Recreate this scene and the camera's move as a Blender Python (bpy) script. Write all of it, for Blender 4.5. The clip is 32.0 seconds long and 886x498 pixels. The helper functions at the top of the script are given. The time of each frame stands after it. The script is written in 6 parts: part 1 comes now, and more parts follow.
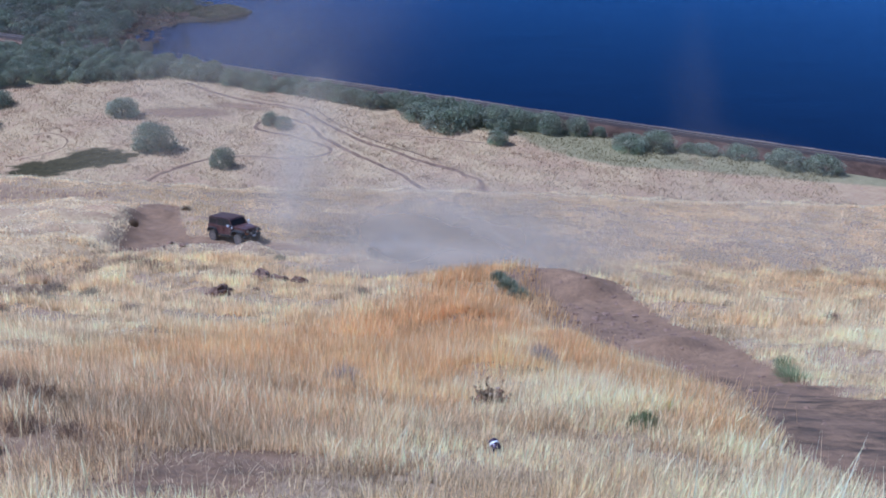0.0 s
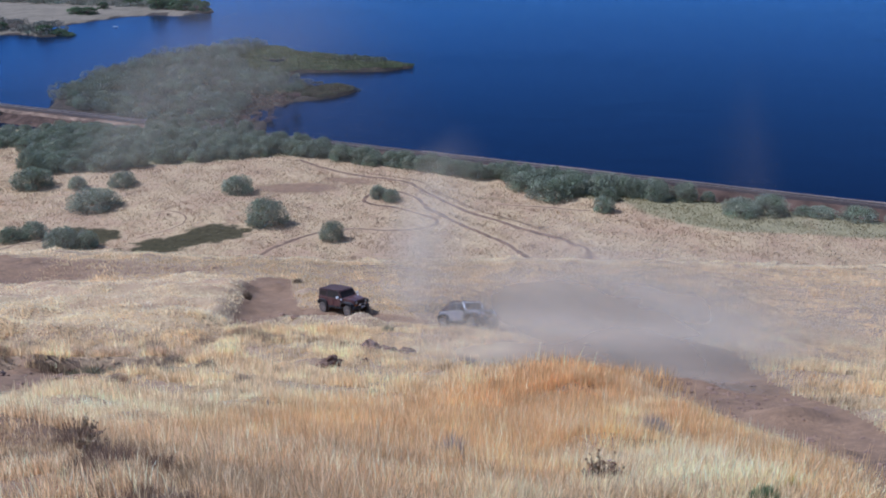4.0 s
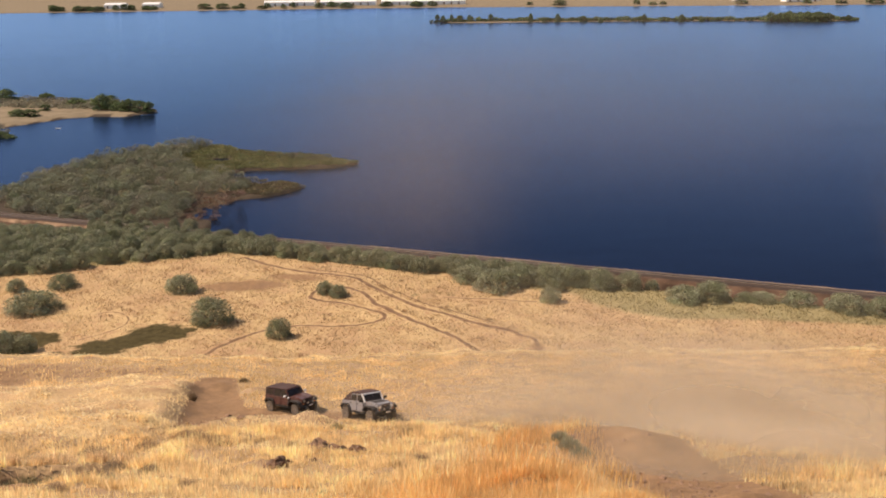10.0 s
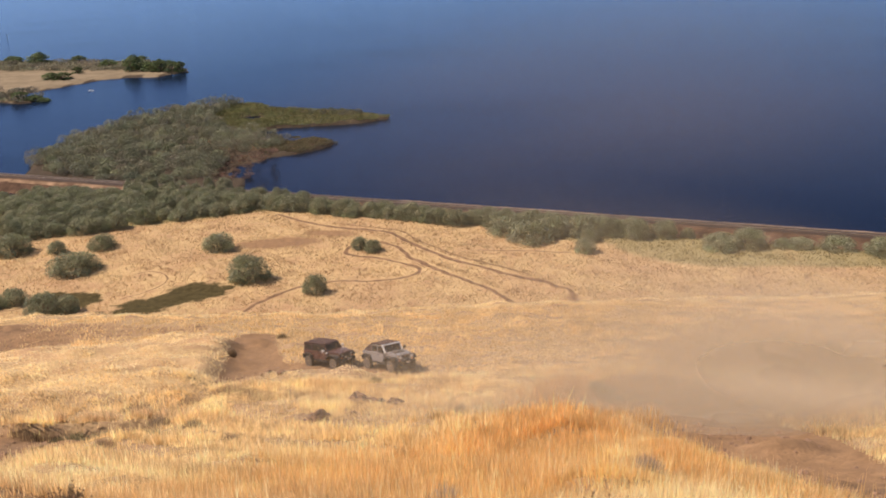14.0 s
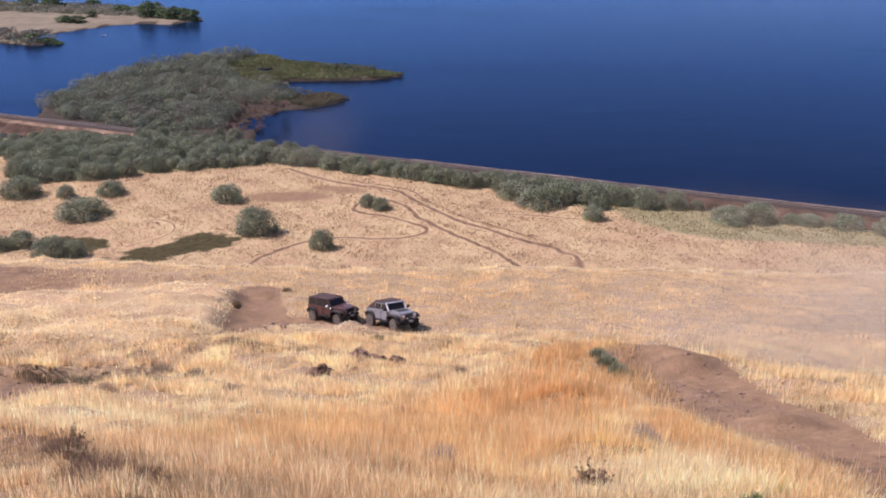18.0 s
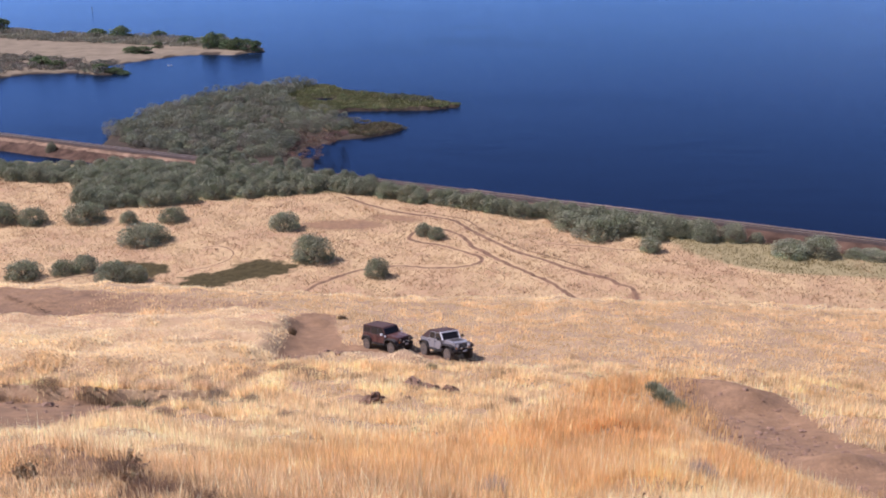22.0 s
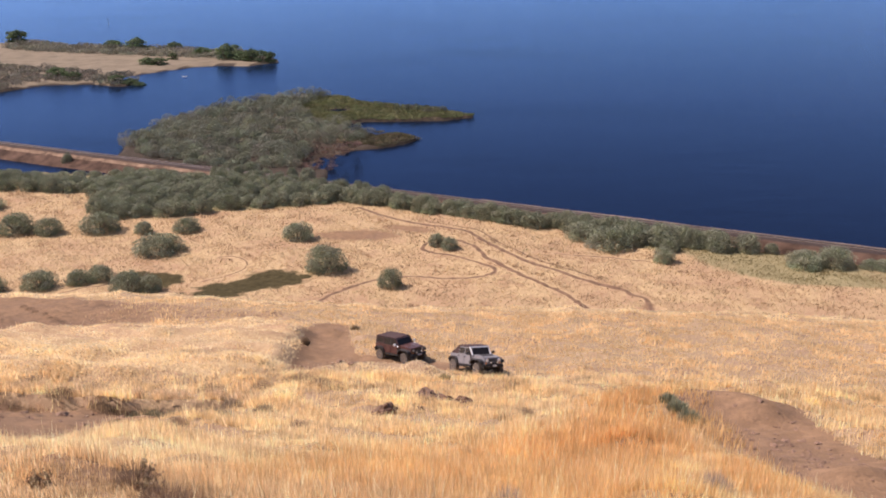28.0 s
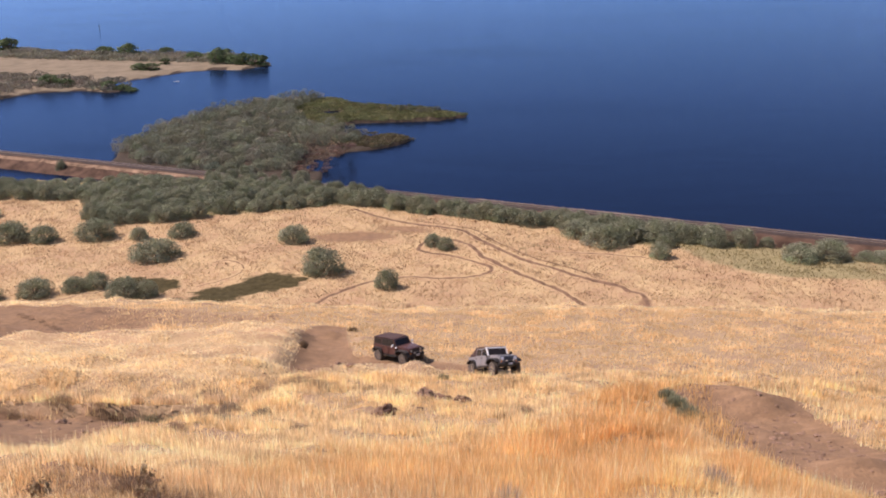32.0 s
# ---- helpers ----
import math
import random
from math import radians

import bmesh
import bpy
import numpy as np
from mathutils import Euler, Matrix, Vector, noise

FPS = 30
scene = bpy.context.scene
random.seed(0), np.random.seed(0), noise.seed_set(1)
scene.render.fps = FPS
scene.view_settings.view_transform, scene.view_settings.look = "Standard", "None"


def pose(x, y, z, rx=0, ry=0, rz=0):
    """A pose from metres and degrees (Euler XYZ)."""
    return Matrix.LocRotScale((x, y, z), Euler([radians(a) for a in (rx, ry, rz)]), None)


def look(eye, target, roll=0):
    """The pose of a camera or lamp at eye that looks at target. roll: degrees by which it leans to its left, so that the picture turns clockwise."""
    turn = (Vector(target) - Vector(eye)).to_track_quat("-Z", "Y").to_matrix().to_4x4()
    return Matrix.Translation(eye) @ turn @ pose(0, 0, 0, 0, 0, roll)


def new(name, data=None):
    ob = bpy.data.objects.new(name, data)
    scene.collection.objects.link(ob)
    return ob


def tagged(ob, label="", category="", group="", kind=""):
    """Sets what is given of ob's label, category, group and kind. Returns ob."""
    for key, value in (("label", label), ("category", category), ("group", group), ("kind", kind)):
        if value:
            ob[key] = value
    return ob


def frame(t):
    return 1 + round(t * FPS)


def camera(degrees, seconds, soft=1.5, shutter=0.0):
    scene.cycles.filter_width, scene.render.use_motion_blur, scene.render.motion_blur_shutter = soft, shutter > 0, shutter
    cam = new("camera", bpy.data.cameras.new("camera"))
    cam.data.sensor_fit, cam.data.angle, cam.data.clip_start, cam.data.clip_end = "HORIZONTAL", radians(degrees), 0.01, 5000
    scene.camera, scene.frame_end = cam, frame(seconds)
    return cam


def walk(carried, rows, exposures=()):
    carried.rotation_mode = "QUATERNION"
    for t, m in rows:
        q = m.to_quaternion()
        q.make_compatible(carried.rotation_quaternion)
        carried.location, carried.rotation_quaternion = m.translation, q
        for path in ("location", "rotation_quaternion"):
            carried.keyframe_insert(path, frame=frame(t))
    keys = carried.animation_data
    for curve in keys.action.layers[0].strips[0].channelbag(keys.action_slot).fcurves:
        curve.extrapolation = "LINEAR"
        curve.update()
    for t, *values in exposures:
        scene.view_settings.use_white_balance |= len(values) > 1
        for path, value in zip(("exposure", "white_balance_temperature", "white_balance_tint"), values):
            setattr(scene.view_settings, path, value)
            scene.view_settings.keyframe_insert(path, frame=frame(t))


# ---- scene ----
# ---------------------------------------------------------------- camera
EYE = (0.0, 0.0, 60.0)
cam = camera(49.0, 32.0, soft=1.9)
TURNS = [
    (0.0, 65.38, -2.77, -2.08), (0.5, 65.20, -2.92, -1.45), (1.0, 64.97, -2.21, -1.55), (1.5, 65.72, -1.97, -1.27), (2.0, 65.85, -1.18, -0.52),
    (2.5, 65.53, -1.78, 0.72), (3.0, 66.38, -1.28, 0.69), (3.5, 67.02, -1.09, 0.15), (4.0, 69.37, 0.42, 3.39), (4.5, 74.05, 2.13, 3.67),
    (6.5, 73.53, 0.59, 0.78), (7.0, 72.74, 0.35, -0.18), (7.5, 73.59, 0.37, 1.92), (8.0, 73.76, 0.48, 0.30), (8.5, 75.34, 0.20, 0.65),
    (9.0, 74.27, -0.37, 0.24), (9.5, 74.80, 0.00, 1.03), (10.0, 74.86, 0.75, 0.02), (10.5, 74.53, 0.89, -0.19), (11.0, 74.64, 0.89, -0.96),
    (11.5, 74.12, 1.06, 1.27), (12.0, 73.12, 1.92, 2.98), (12.5, 72.16, 1.86, 2.53), (13.0, 71.91, 2.29, 1.37), (13.5, 72.06, 2.15, 1.62),
    (14.0, 72.14, 2.54, 1.57), (14.5, 72.52, 2.30, -0.05), (16.5, 72.01, 2.09, 0.57), (17.0, 72.60, 2.07, 3.53), (17.5, 72.05, 0.73, 4.66),
    (18.0, 69.86, 0.30, 2.78), (18.5, 71.23, 1.05, 3.10), (19.0, 70.99, 1.41, 4.96), (19.5, 70.72, 0.88, 4.79), (20.0, 70.44, 0.24, 5.72),
    (20.5, 70.61, 0.33, 4.97), (21.0, 71.03, 0.71, 5.93), (21.5, 71.54, 0.41, 6.53), (22.0, 71.63, 0.64, 6.10), (22.5, 72.31, 1.07, 6.06),
    (23.0, 72.27, 1.11, 5.95), (23.5, 72.46, 0.63, 6.38), (24.0, 72.31, 0.74, 6.76), (24.5, 72.33, 0.77, 6.02), (25.0, 72.08, 1.09, 6.47),
    (25.5, 71.95, 1.10, 6.28), (27.5, 72.19, 1.03, 6.55), (28.0, 72.26, 0.82, 6.86), (28.5, 72.30, 1.04, 6.92), (29.0, 72.22, 1.61, 7.07),
    (29.5, 72.13, 1.84, 7.21), (30.0, 72.30, 1.50, 6.51), (30.5, 71.93, 1.30, 6.72), (31.0, 72.29, 1.82, 6.60), (31.5, 71.98, 1.84, 6.76),
    (32.0, 72.24, 1.81, 6.30),
]
walk(cam, [(t, pose(*EYE, rx, ry, rz)) for t, rx, ry, rz in TURNS], exposures=[
    (0.0, 0.475, 4420, 17), (3.9, 0.43, 4620, 16), (4.5, 0.66, 5950, 18), (8.1, 0.68, 6100, 22), (8.9, 0.70, 7200, 21), (11.0, 0.73, 8300, 20), (14.5, 0.76, 7700, 21),
    (17.4, 0.81, 6900, 22), (18.1, 0.82, 5900, 29), (21.0, 0.85, 5850, 30), (24.0, 0.85, 6450, 28), (28.0, 0.85, 6650, 27), (32.0, 0.84, 6700, 28)])

# ---------------------------------------------------------------- world and sun
SUN_FROM = Vector((-0.66, 0.06, 0.78)).normalized()
world = bpy.data.worlds.new("world")
scene.world = world
world.use_nodes = True
wn = world.node_tree
sky = wn.nodes.new("ShaderNodeTexSky")
sky.sky_type, sky.sun_disc = "NISHITA", False
sky.sun_elevation = math.asin(SUN_FROM.z)
sky.sun_rotation = math.atan2(SUN_FROM.x, SUN_FROM.y)
sky.altitude, sky.dust_density = 200, 0.6
wn.nodes["Background"].inputs[1].default_value = 0.080
wn.links.new(sky.outputs[0], wn.nodes["Background"].inputs[0])
sun = new("sun", bpy.data.lights.new("sun", "SUN"))
sun.data.energy, sun.data.angle, sun.data.color = 3.95, radians(0.6), (1.0, 0.93, 0.82)
sun.matrix_world = look((0, 0, 150), Vector((0, 0, 150)) - SUN_FROM)

# ---------------------------------------------------------------- materials


class Mat:
    """A small builder for node materials."""

    def __init__(self, name, rough=0.8, metal=0.0, spec=0.3):
        self.m = bpy.data.materials.new(name)
        self.m.use_nodes = True
        self.t = self.m.node_tree
        self.b = self.t.nodes["Principled BSDF"]
        self.b.inputs["Roughness"].default_value = rough
        self.b.inputs["Metallic"].default_value = metal
        self.b.inputs["Specular IOR Level"].default_value = spec

    def node(self, kind, **ins):
        n = self.t.nodes.new(kind)
        for k, v in ins.items():
            self.plug(n, k.replace("_", " "), v)
        return n

    def plug(self, n, key, v):
        sock = n.inputs[int(key)] if key.isdigit() else n.inputs[key]
        if isinstance(v, bpy.types.NodeSocket):
            self.t.links.new(v, sock)
        else:
            sock.default_value = v

    def coords(self, which="Object"):
        return self.t.nodes.new("ShaderNodeTexCoord").outputs[which]

    def noise(self, scale, detail=4.0, at=None, rough=0.55):
        n = self.node("ShaderNodeTexNoise", Scale=scale, Detail=detail, Roughness=rough)
        self.t.links.new(at if at is not None else self.coords(), n.inputs["Vector"])
        return n.outputs["Fac"]

    def attr(self, name, out="Fac"):
        n = self.t.nodes.new("ShaderNodeAttribute")
        n.attribute_name = name
        return n.outputs[out]

    def ramp(self, fac, *stops):
        n = self.t.nodes.new("ShaderNodeValToRGB")
        e = n.color_ramp.elements
        while len(e) < len(stops):
            e.new(0.5)
        for el, (p, c) in zip(e, stops):
            el.position, el.color = p, (*c, 1) if len(c) == 3 else c
        self.t.links.new(fac, n.inputs[0])
        return n.outputs[0]

    def grey(self, fac, a, b):
        n = self.node("ShaderNodeMapRange")
        self.t.links.new(fac, n.inputs[0])
        n.inputs[1].default_value, n.inputs[2].default_value = a, b
        return n.outputs[0]

    def math(self, op, a, b=0.0):
        n = self.t.nodes.new("ShaderNodeMath")
        n.operation = op
        self.plug(n, "0", a)
        self.plug(n, "1", b)
        return n.outputs[0]

    def mix(self, fac, a, b, blend="MIX"):
        n = self.t.nodes.new("ShaderNodeMix")
        n.data_type, n.blend_type = "RGBA", blend
        for i, v in ((0, fac), (6, a), (7, b)):
            if isinstance(v, bpy.types.NodeSocket):
                self.t.links.new(v, n.inputs[i])
            else:
                n.inputs[i].default_value = (*v, 1) if isinstance(v, tuple) and len(v) == 3 else v
        return n.outputs[2]

    def colour(self, v):
        self.plug(self.b, "Base Color", (*v, 1) if isinstance(v, tuple) else v)
        return self

    def bump(self, fac, strength=0.4, dist=0.05):
        n = self.node("ShaderNodeBump", Strength=strength, Distance=dist, Height=fac)
        self.t.links.new(n.outputs[0], self.b.inputs["Normal"])
        return self


def worn(name, rgb, rough=0.6, metal=0.0, amount=0.25, scale=6.0, spec=0.4):
    """A painted or plain surface with broad and fine variation."""
    k = Mat(name, rough, metal, spec)
    lo, hi = tuple(c * (1 - amount) for c in rgb), tuple(min(1, c * (1 + amount * 0.6)) for c in rgb)
    k.colour(k.ramp(k.noise(scale, 6), (0.3, lo), (0.7, hi)))
    k.bump(k.noise(scale * 9, 4), 0.15, 0.01)
    return k.m


# ground: dry stubble, bare dirt, marsh green, pond weed and mud, blended by the cover painted on the sheet
g = Mat("ground_cover", 0.95, spec=0.1)
P = g.coords()
fine, mid, broad = g.noise(3.2, 7, P, 0.7), g.noise(0.8, 5, P, 0.6), g.noise(0.09, 4, P)
straw = g.ramp(fine, (0.33, (0.25, 0.163, 0.085)), (0.48, (0.41, 0.29, 0.155)), (0.62, (0.52, 0.388, 0.22)))
straw = g.mix(g.math("MULTIPLY", g.grey(mid, 0.5, 0.72), 0.6), straw, (0.25, 0.15, 0.09))
straw = g.mix(g.math("MULTIPLY", g.grey(g.noise(0.3, 6, P, 0.65), 0.52, 0.66), 0.55), straw, (0.27, 0.155, 0.095))
straw = g.mix(g.math("MULTIPLY", g.grey(broad, 0.42, 0.68), 0.6), straw, (0.33, 0.205, 0.125))
# sand of the spit, its colour muted for distance haze
sand = g.ramp(g.noise(0.12, 7, P, 0.68), (0.3, (0.112, 0.095, 0.063)), (0.5, (0.185, 0.148, 0.102)), (0.7, (0.23, 0.185, 0.128)))
dirt = g.ramp(g.noise(1.1, 9, P, 0.72), (0.3, (0.16, 0.097, 0.056)), (0.55, (0.245, 0.15, 0.085)), (0.8, (0.33, 0.207, 0.12)))
dirt = g.mix(g.math("MULTIPLY", g.grey(g.noise(9.0, 7, P, 0.7), 0.50, 0.66), 0.6), dirt, (0.10, 0.066, 0.047))
dirt = g.mix(g.math("MULTIPLY", g.grey(g.noise(0.35, 6, P, 0.6), 0.45, 0.7), 0.45), dirt, (0.14, 0.092, 0.066))
marsh = g.ramp(g.noise(0.8, 6, P), (0.3, (0.20, 0.17, 0.085)), (0.7, (0.275, 0.228, 0.125)))
weed = g.ramp(g.noise(0.9, 5, P), (0.3, (0.034, 0.028, 0.011)), (0.7, (0.074, 0.058, 0.026)))
mud = g.ramp(g.noise(0.6, 6, P), (0.3, (0.035, 0.028, 0.021)), (0.7, (0.072, 0.054, 0.039)))
edge = g.math("MULTIPLY", g.math("SUBTRACT", g.noise(1.6, 5, P, 0.65), 0.5), 0.9)


def cover(name, under, over):
    f = g.grey(g.math("ADD", g.attr(name), edge), 0.38, 0.62)
    return g.mix(f, under, over)


# dead straw under the grass, darkened to paint shade into gaps between tufts
straw = g.mix(g.math("MULTIPLY", g.attr("litter_shade"), 0.6), straw, g.ramp(g.noise(4.0, 6, P, 0.6), (0.3, (0.12, 0.08, 0.052)), (0.7, (0.34, 0.24, 0.155))))
col = cover("green", straw, marsh)
col = cover("dirt", col, dirt)
col = cover("sand", col, sand)
col = cover("mud", col, mud)
col = cover("weed", col, weed)
g.colour(col).bump(g.math("ADD", fine, g.math("MULTIPLY", mid, 2.0)), 0.7, 0.08)
M_GROUND = g.m

w = Mat("lake_water", 0.2, spec=0.0)
WP = w.node("ShaderNodeMapping", Vector=w.coords())
WP.inputs["Scale"].default_value = (0.5, 1.0, 1.0)
WS = w.node("ShaderNodeMapping", Vector=w.coords())
WS.inputs["Scale"].default_value = (0.0035, 0.012, 1.0)
deep = w.ramp(w.noise(1.0, 4, WS.outputs[0]), (0.3, (0.0040, 0.0068, 0.0150)), (0.7, (0.0058, 0.0100, 0.0205)))
w.colour(deep)
w.bump(w.math("ADD", w.noise(1.3, 5, WP.outputs[0]), w.math("MULTIPLY", w.noise(0.12, 3, WP.outputs[0]), 1.5)), 0.3, 0.2)
gloss = w.node("ShaderNodeBsdfGlossy", Color=(0.27, 0.485, 0.91, 1), Roughness=0.16)
fres = w.node("ShaderNodeFresnel", IOR=1.33)
for n in (gloss, fres):
    w.t.links.new(w.b.inputs["Normal"].links[0].from_socket, n.inputs["Normal"])
WC = w.node("ShaderNodeMapping", Vector=w.coords())
WC.inputs["Scale"].default_value = (0.007, 0.016, 1.0)
paws = w.grey(w.noise(1.0, 6, WC.outputs[0], 0.6), 0.34, 0.46)   # still and wind-ruffled streaks
wmix = w.node("ShaderNodeMixShader", Fac=w.math("MULTIPLY", w.math("POWER", fres.outputs[0], 1.6), w.math("ADD", w.math("MULTIPLY", paws, 0.12), 1.22)))
w.t.links.new(w.b.outputs[0], wmix.inputs[1])
w.t.links.new(gloss.outputs[0], wmix.inputs[2])
w.t.links.new(wmix.outputs[0], [n for n in w.t.nodes if n.bl_idname == "ShaderNodeOutputMaterial"][0].inputs[0])
M_WATER = w.m


def blade_material(name, glow=0.35):
    """Dry stalks and leaves: light passes through them in part."""
    k = Mat(name, 0.85, spec=0.05)
    c = k.attr("tint", "Color")
    k.colour(c)
    tr = k.node("ShaderNodeBsdfTranslucent", Color=c)
    mx = k.node("ShaderNodeMixShader", Fac=glow)
    out = [n for n in k.t.nodes if n.bl_idname == "ShaderNodeOutputMaterial"][0]
    k.t.links.new(k.b.outputs[0], mx.inputs[1])
    k.t.links.new(tr.outputs[0], mx.inputs[2])
    k.t.links.new(mx.outputs[0], out.inputs[0])
    return k.m


M_BLADE = blade_material("dry_grass_blades", 0.5)
M_LEAF = blade_material("olive_leaves", 0.25)
M_BARK = worn("grey_brown_bark", (0.16, 0.12, 0.09), 0.9, amount=0.4, scale=3.0)
M_ROCK = worn("dark_basalt", (0.17, 0.098, 0.06), 0.85, amount=0.5, scale=3.0)
M_CLOD = worn("dry_earth_clod", (0.22, 0.135, 0.09), 0.95, amount=0.4, scale=6.0)


# ---------------------------------------------------------------- lie of the land
def bump_at(x, y, cx, cy, sx, sy, turn=0.0):
    c, s = math.cos(radians(turn)), math.sin(radians(turn))
    u, v = (x - cx) * c + (y - cy) * s, -(x - cx) * s + (y - cy) * c
    return np.exp(-(u / sx) ** 2 - (v / sy) ** 2)


def step(x, a, b):
    k = np.clip((x - a) / (b - a), 0, 1)
    return k * k * (3 - 2 * k)


def waves(x, y, size, seed=0.0):
    """Soft uneven ground, -1 to 1."""
    u, v = x / size + seed, y / size - seed * 0.7
    return (np.sin(u * 2.1 + 1.3 * np.sin(v * 1.7)) + np.sin(v * 2.6 + 1.1 * np.sin(u * 1.3 + 2)) + np.sin((u + v) * 1.6 + 0.7)) / 3


def patchy(x, y, size, seed=0):
    """Irregular patches that never repeat, -1 to 1."""
    u, v = np.asarray(x, float) / size, np.asarray(y, float) / size
    i, j = np.floor(u), np.floor(v)
    f, g = u - i, v - j
    f, g = f * f * (3 - 2 * f), g * g * (3 - 2 * g)
    rnd = lambda a, b: np.modf(np.abs(np.sin(a * 127.1 + b * 311.7 + seed * 74.7) * 43758.5453))[0]
    top = rnd(i, j) * (1 - f) + rnd(i + 1, j) * f
    low = rnd(i, j + 1) * (1 - f) + rnd(i + 1, j + 1) * f
    return (top * (1 - g) + low * g) * 2 - 1


def band(x, y, pts, half, soft):
    """1 inside a band of that half width along a line of points, 0 outside."""
    best = np.full(np.shape(x), 1e9)
    for (x0, y0), (x1, y1) in zip(pts, pts[1:]):
        dx, dy = x1 - x0, y1 - y0
        k = np.clip(((x - x0) * dx + (y - y0) * dy) / (dx * dx + dy * dy), 0, 1)
        best = np.minimum(best, np.hypot(x - x0 - k * dx, y - y0 - k * dy))
    return 1 - step(best, half - soft, half + soft)


def inside(x, y, poly, soft=1.0):
    """1 inside an outline, 0 outside, with a soft edge."""
    hit = np.zeros(np.shape(x), bool)
    best = np.full(np.shape(x), 1e9)
    for (x0, y0), (x1, y1) in zip(poly, poly[1:] + poly[:1]):
        cross = ((y0 > y) != (y1 > y)) & (x < (x1 - x0) * (y - y0) / (y1 - y0 + 1e-9) + x0)
        hit ^= cross
        dx, dy = x1 - x0, y1 - y0
        k = np.clip(((x - x0) * dx + (y - y0) * dy) / (dx * dx + dy * dy + 1e-9), 0, 1)
        best = np.minimum(best, np.hypot(x - x0 - k * dx, y - y0 - k * dy))
    return np.clip(0.5 + np.where(hit, best, -best) / (2 * soft), 0, 1)


HILL_Y = [-400, -60, -12, 0, 7, 25, 50, 68, 84, 100, 112, 126, 141, 150, 5000]
HILL_Z = [82, 69, 61.6, 58.3, 54.4, 45.2, 33.6, 28.4, 24.2, 20.3, 16.4, 9.4, 4.4, 4.0, 4.0]
_yy = np.arange(-400, 400, 1.0)
_zz = np.interp(_yy, HILL_Y, HILL_Z)
_k = np.hanning(9)
_zs = np.convolve(np.pad(_zz, 4, mode="edge"), _k / _k.sum(), "valid")
RAIL_A, RAIL_B = (-167.7, 272.1), (60.3, 182.7)     # two points on the railway's line
RAIL_DIR = Vector((RAIL_B[0] - RAIL_A[0], RAIL_B[1] - RAIL_A[1])).normalized()


def rail_side(x, y):
    """Metres beyond the railway's line, on the lake's side."""
    return (x - RAIL_A[0]) * -RAIL_DIR.y + (y - RAIL_A[1]) * RAIL_DIR.x


ISLAND = [(-132, 274), (-135, 282), (-137, 299), (-135, 315), (-131, 332), (-128, 348), (-121, 360), (-113, 371), (-104, 382), (-88, 381), (-74, 364), (-62, 359), (-46, 353), (-35, 346),
          (-28, 337), (-39, 329), (-49, 327), (-58, 326), (-66, 326), (-71, 321), (-68, 309), (-59, 302), (-51, 304), (-43, 297), (-47, 288), (-53, 282), (-60, 278), (-66, 268), (-62, 258), (-60, 245), (-63, 234), (-85, 243), (-110, 252), (-130, 262)]
FAR_SPIT = [(-142, 492), (-156, 476), (-172, 478), (-184, 470), (-191, 457), (-200, 441), (-214, 436), (-204, 424), (-183, 408), (-195, 405), (-210, 412), (-228, 408), (-237, 386), (-330, 366), (-700, 420), (-700, 640), (-351, 600), (-248, 562), (-191, 550), (-150, 512)]
MID_ISLE = [(-30, 1690), (60, 1655), (200, 1650), (420, 1610), (560, 1545), (640, 1535), (650, 1575), (560, 1600), (380, 1650), (200, 1690), (40, 1710)]
SLOUGH = [(-320, 322), (-206, 280), (-167, 265), (-150, 258.5), (-141, 254.5), (-118, 246.5), (-118, 242.5), (-140, 246), (-157, 242), (-194, 247), (-320, 280)]
TRAIL = [(9.6, 48.5), (9.6, 43.5), (9.8, 35.0), (9.7, 28.0), (8.8, 18.0), (7.2, 12.0), (6.2, 6.0), (7.0, -4.0), (9.0, -30.0)]
TRAIL_BARE = [(5.6, 47.4), (8.0, 48.8), (10.0, 49.4), (12.0, 48.0), (12.4, 44.0), (12.4, 38.0), (12.2, 32.0), (12.0, 28.0), (11.6, 23.5), (11.0, 20.0), (10.2, 17.5), (9.6, 15.0), (8.6, 11.0), (8.0, 7.6), (4.9, 7.6), (4.6, 9.0), (4.8, 10.0), (5.7, 13.0), (7.0, 17.0), (8.2, 22.0), (8.1, 25.5), (7.3, 28.0), (6.6, 31.0), (6.0, 35.0), (5.8, 40.0), (5.5, 44.0)]
JEEP_ROAD = [(-22.4, 88.0), (-20.6, 80.0), (-18.6, 72.5), (-13.0, 72.0), (-6.0, 67.5), (1.0, 63.0), (7.0, 57.0), (9.6, 48.5)]
DIRT_PATCH = [(-24.3, 86.0), (-20.6, 87.0), (-16.6, 73.6), (-15.4, 72.6), (-16.6, 66.0), (-19.8, 63.6), (-21.3, 72.0)]
BACK_DIRT = [(-130, 116), (-72, 107), (-62, 106.5), (-53, 104.4), (-44, 100), (-37, 98.3), (-29.5, 95.3), (-27.2, 94.6), (-28.4, 91.6), (-35.3, 93), (-42, 92.5), (-47, 91), (-50, 86), (-51, 79), (-49, 72), (-75, 78), (-130, 92)]
PALE_BANK = [(-52, 60), (-36, 57), (-26, 58.5), (-20.6, 62), (-21.6, 71), (-23.4, 83), (-30, 88), (-40, 85), (-52, 76)]
FRONT_BANK = [(-17.0, 66.8), (-12.5, 66.6), (-9.6, 64.8)]
BARE_NEAR = [(-2.4, 6.6), (-2.4, 7.5), (-2.0, 7.9), (-1.5, 8.5), (-0.7, 8.5), (-0.4, 8.0), (-0.8, 7.1), (-1.1, 6.0), (-2.2, 5.8)]
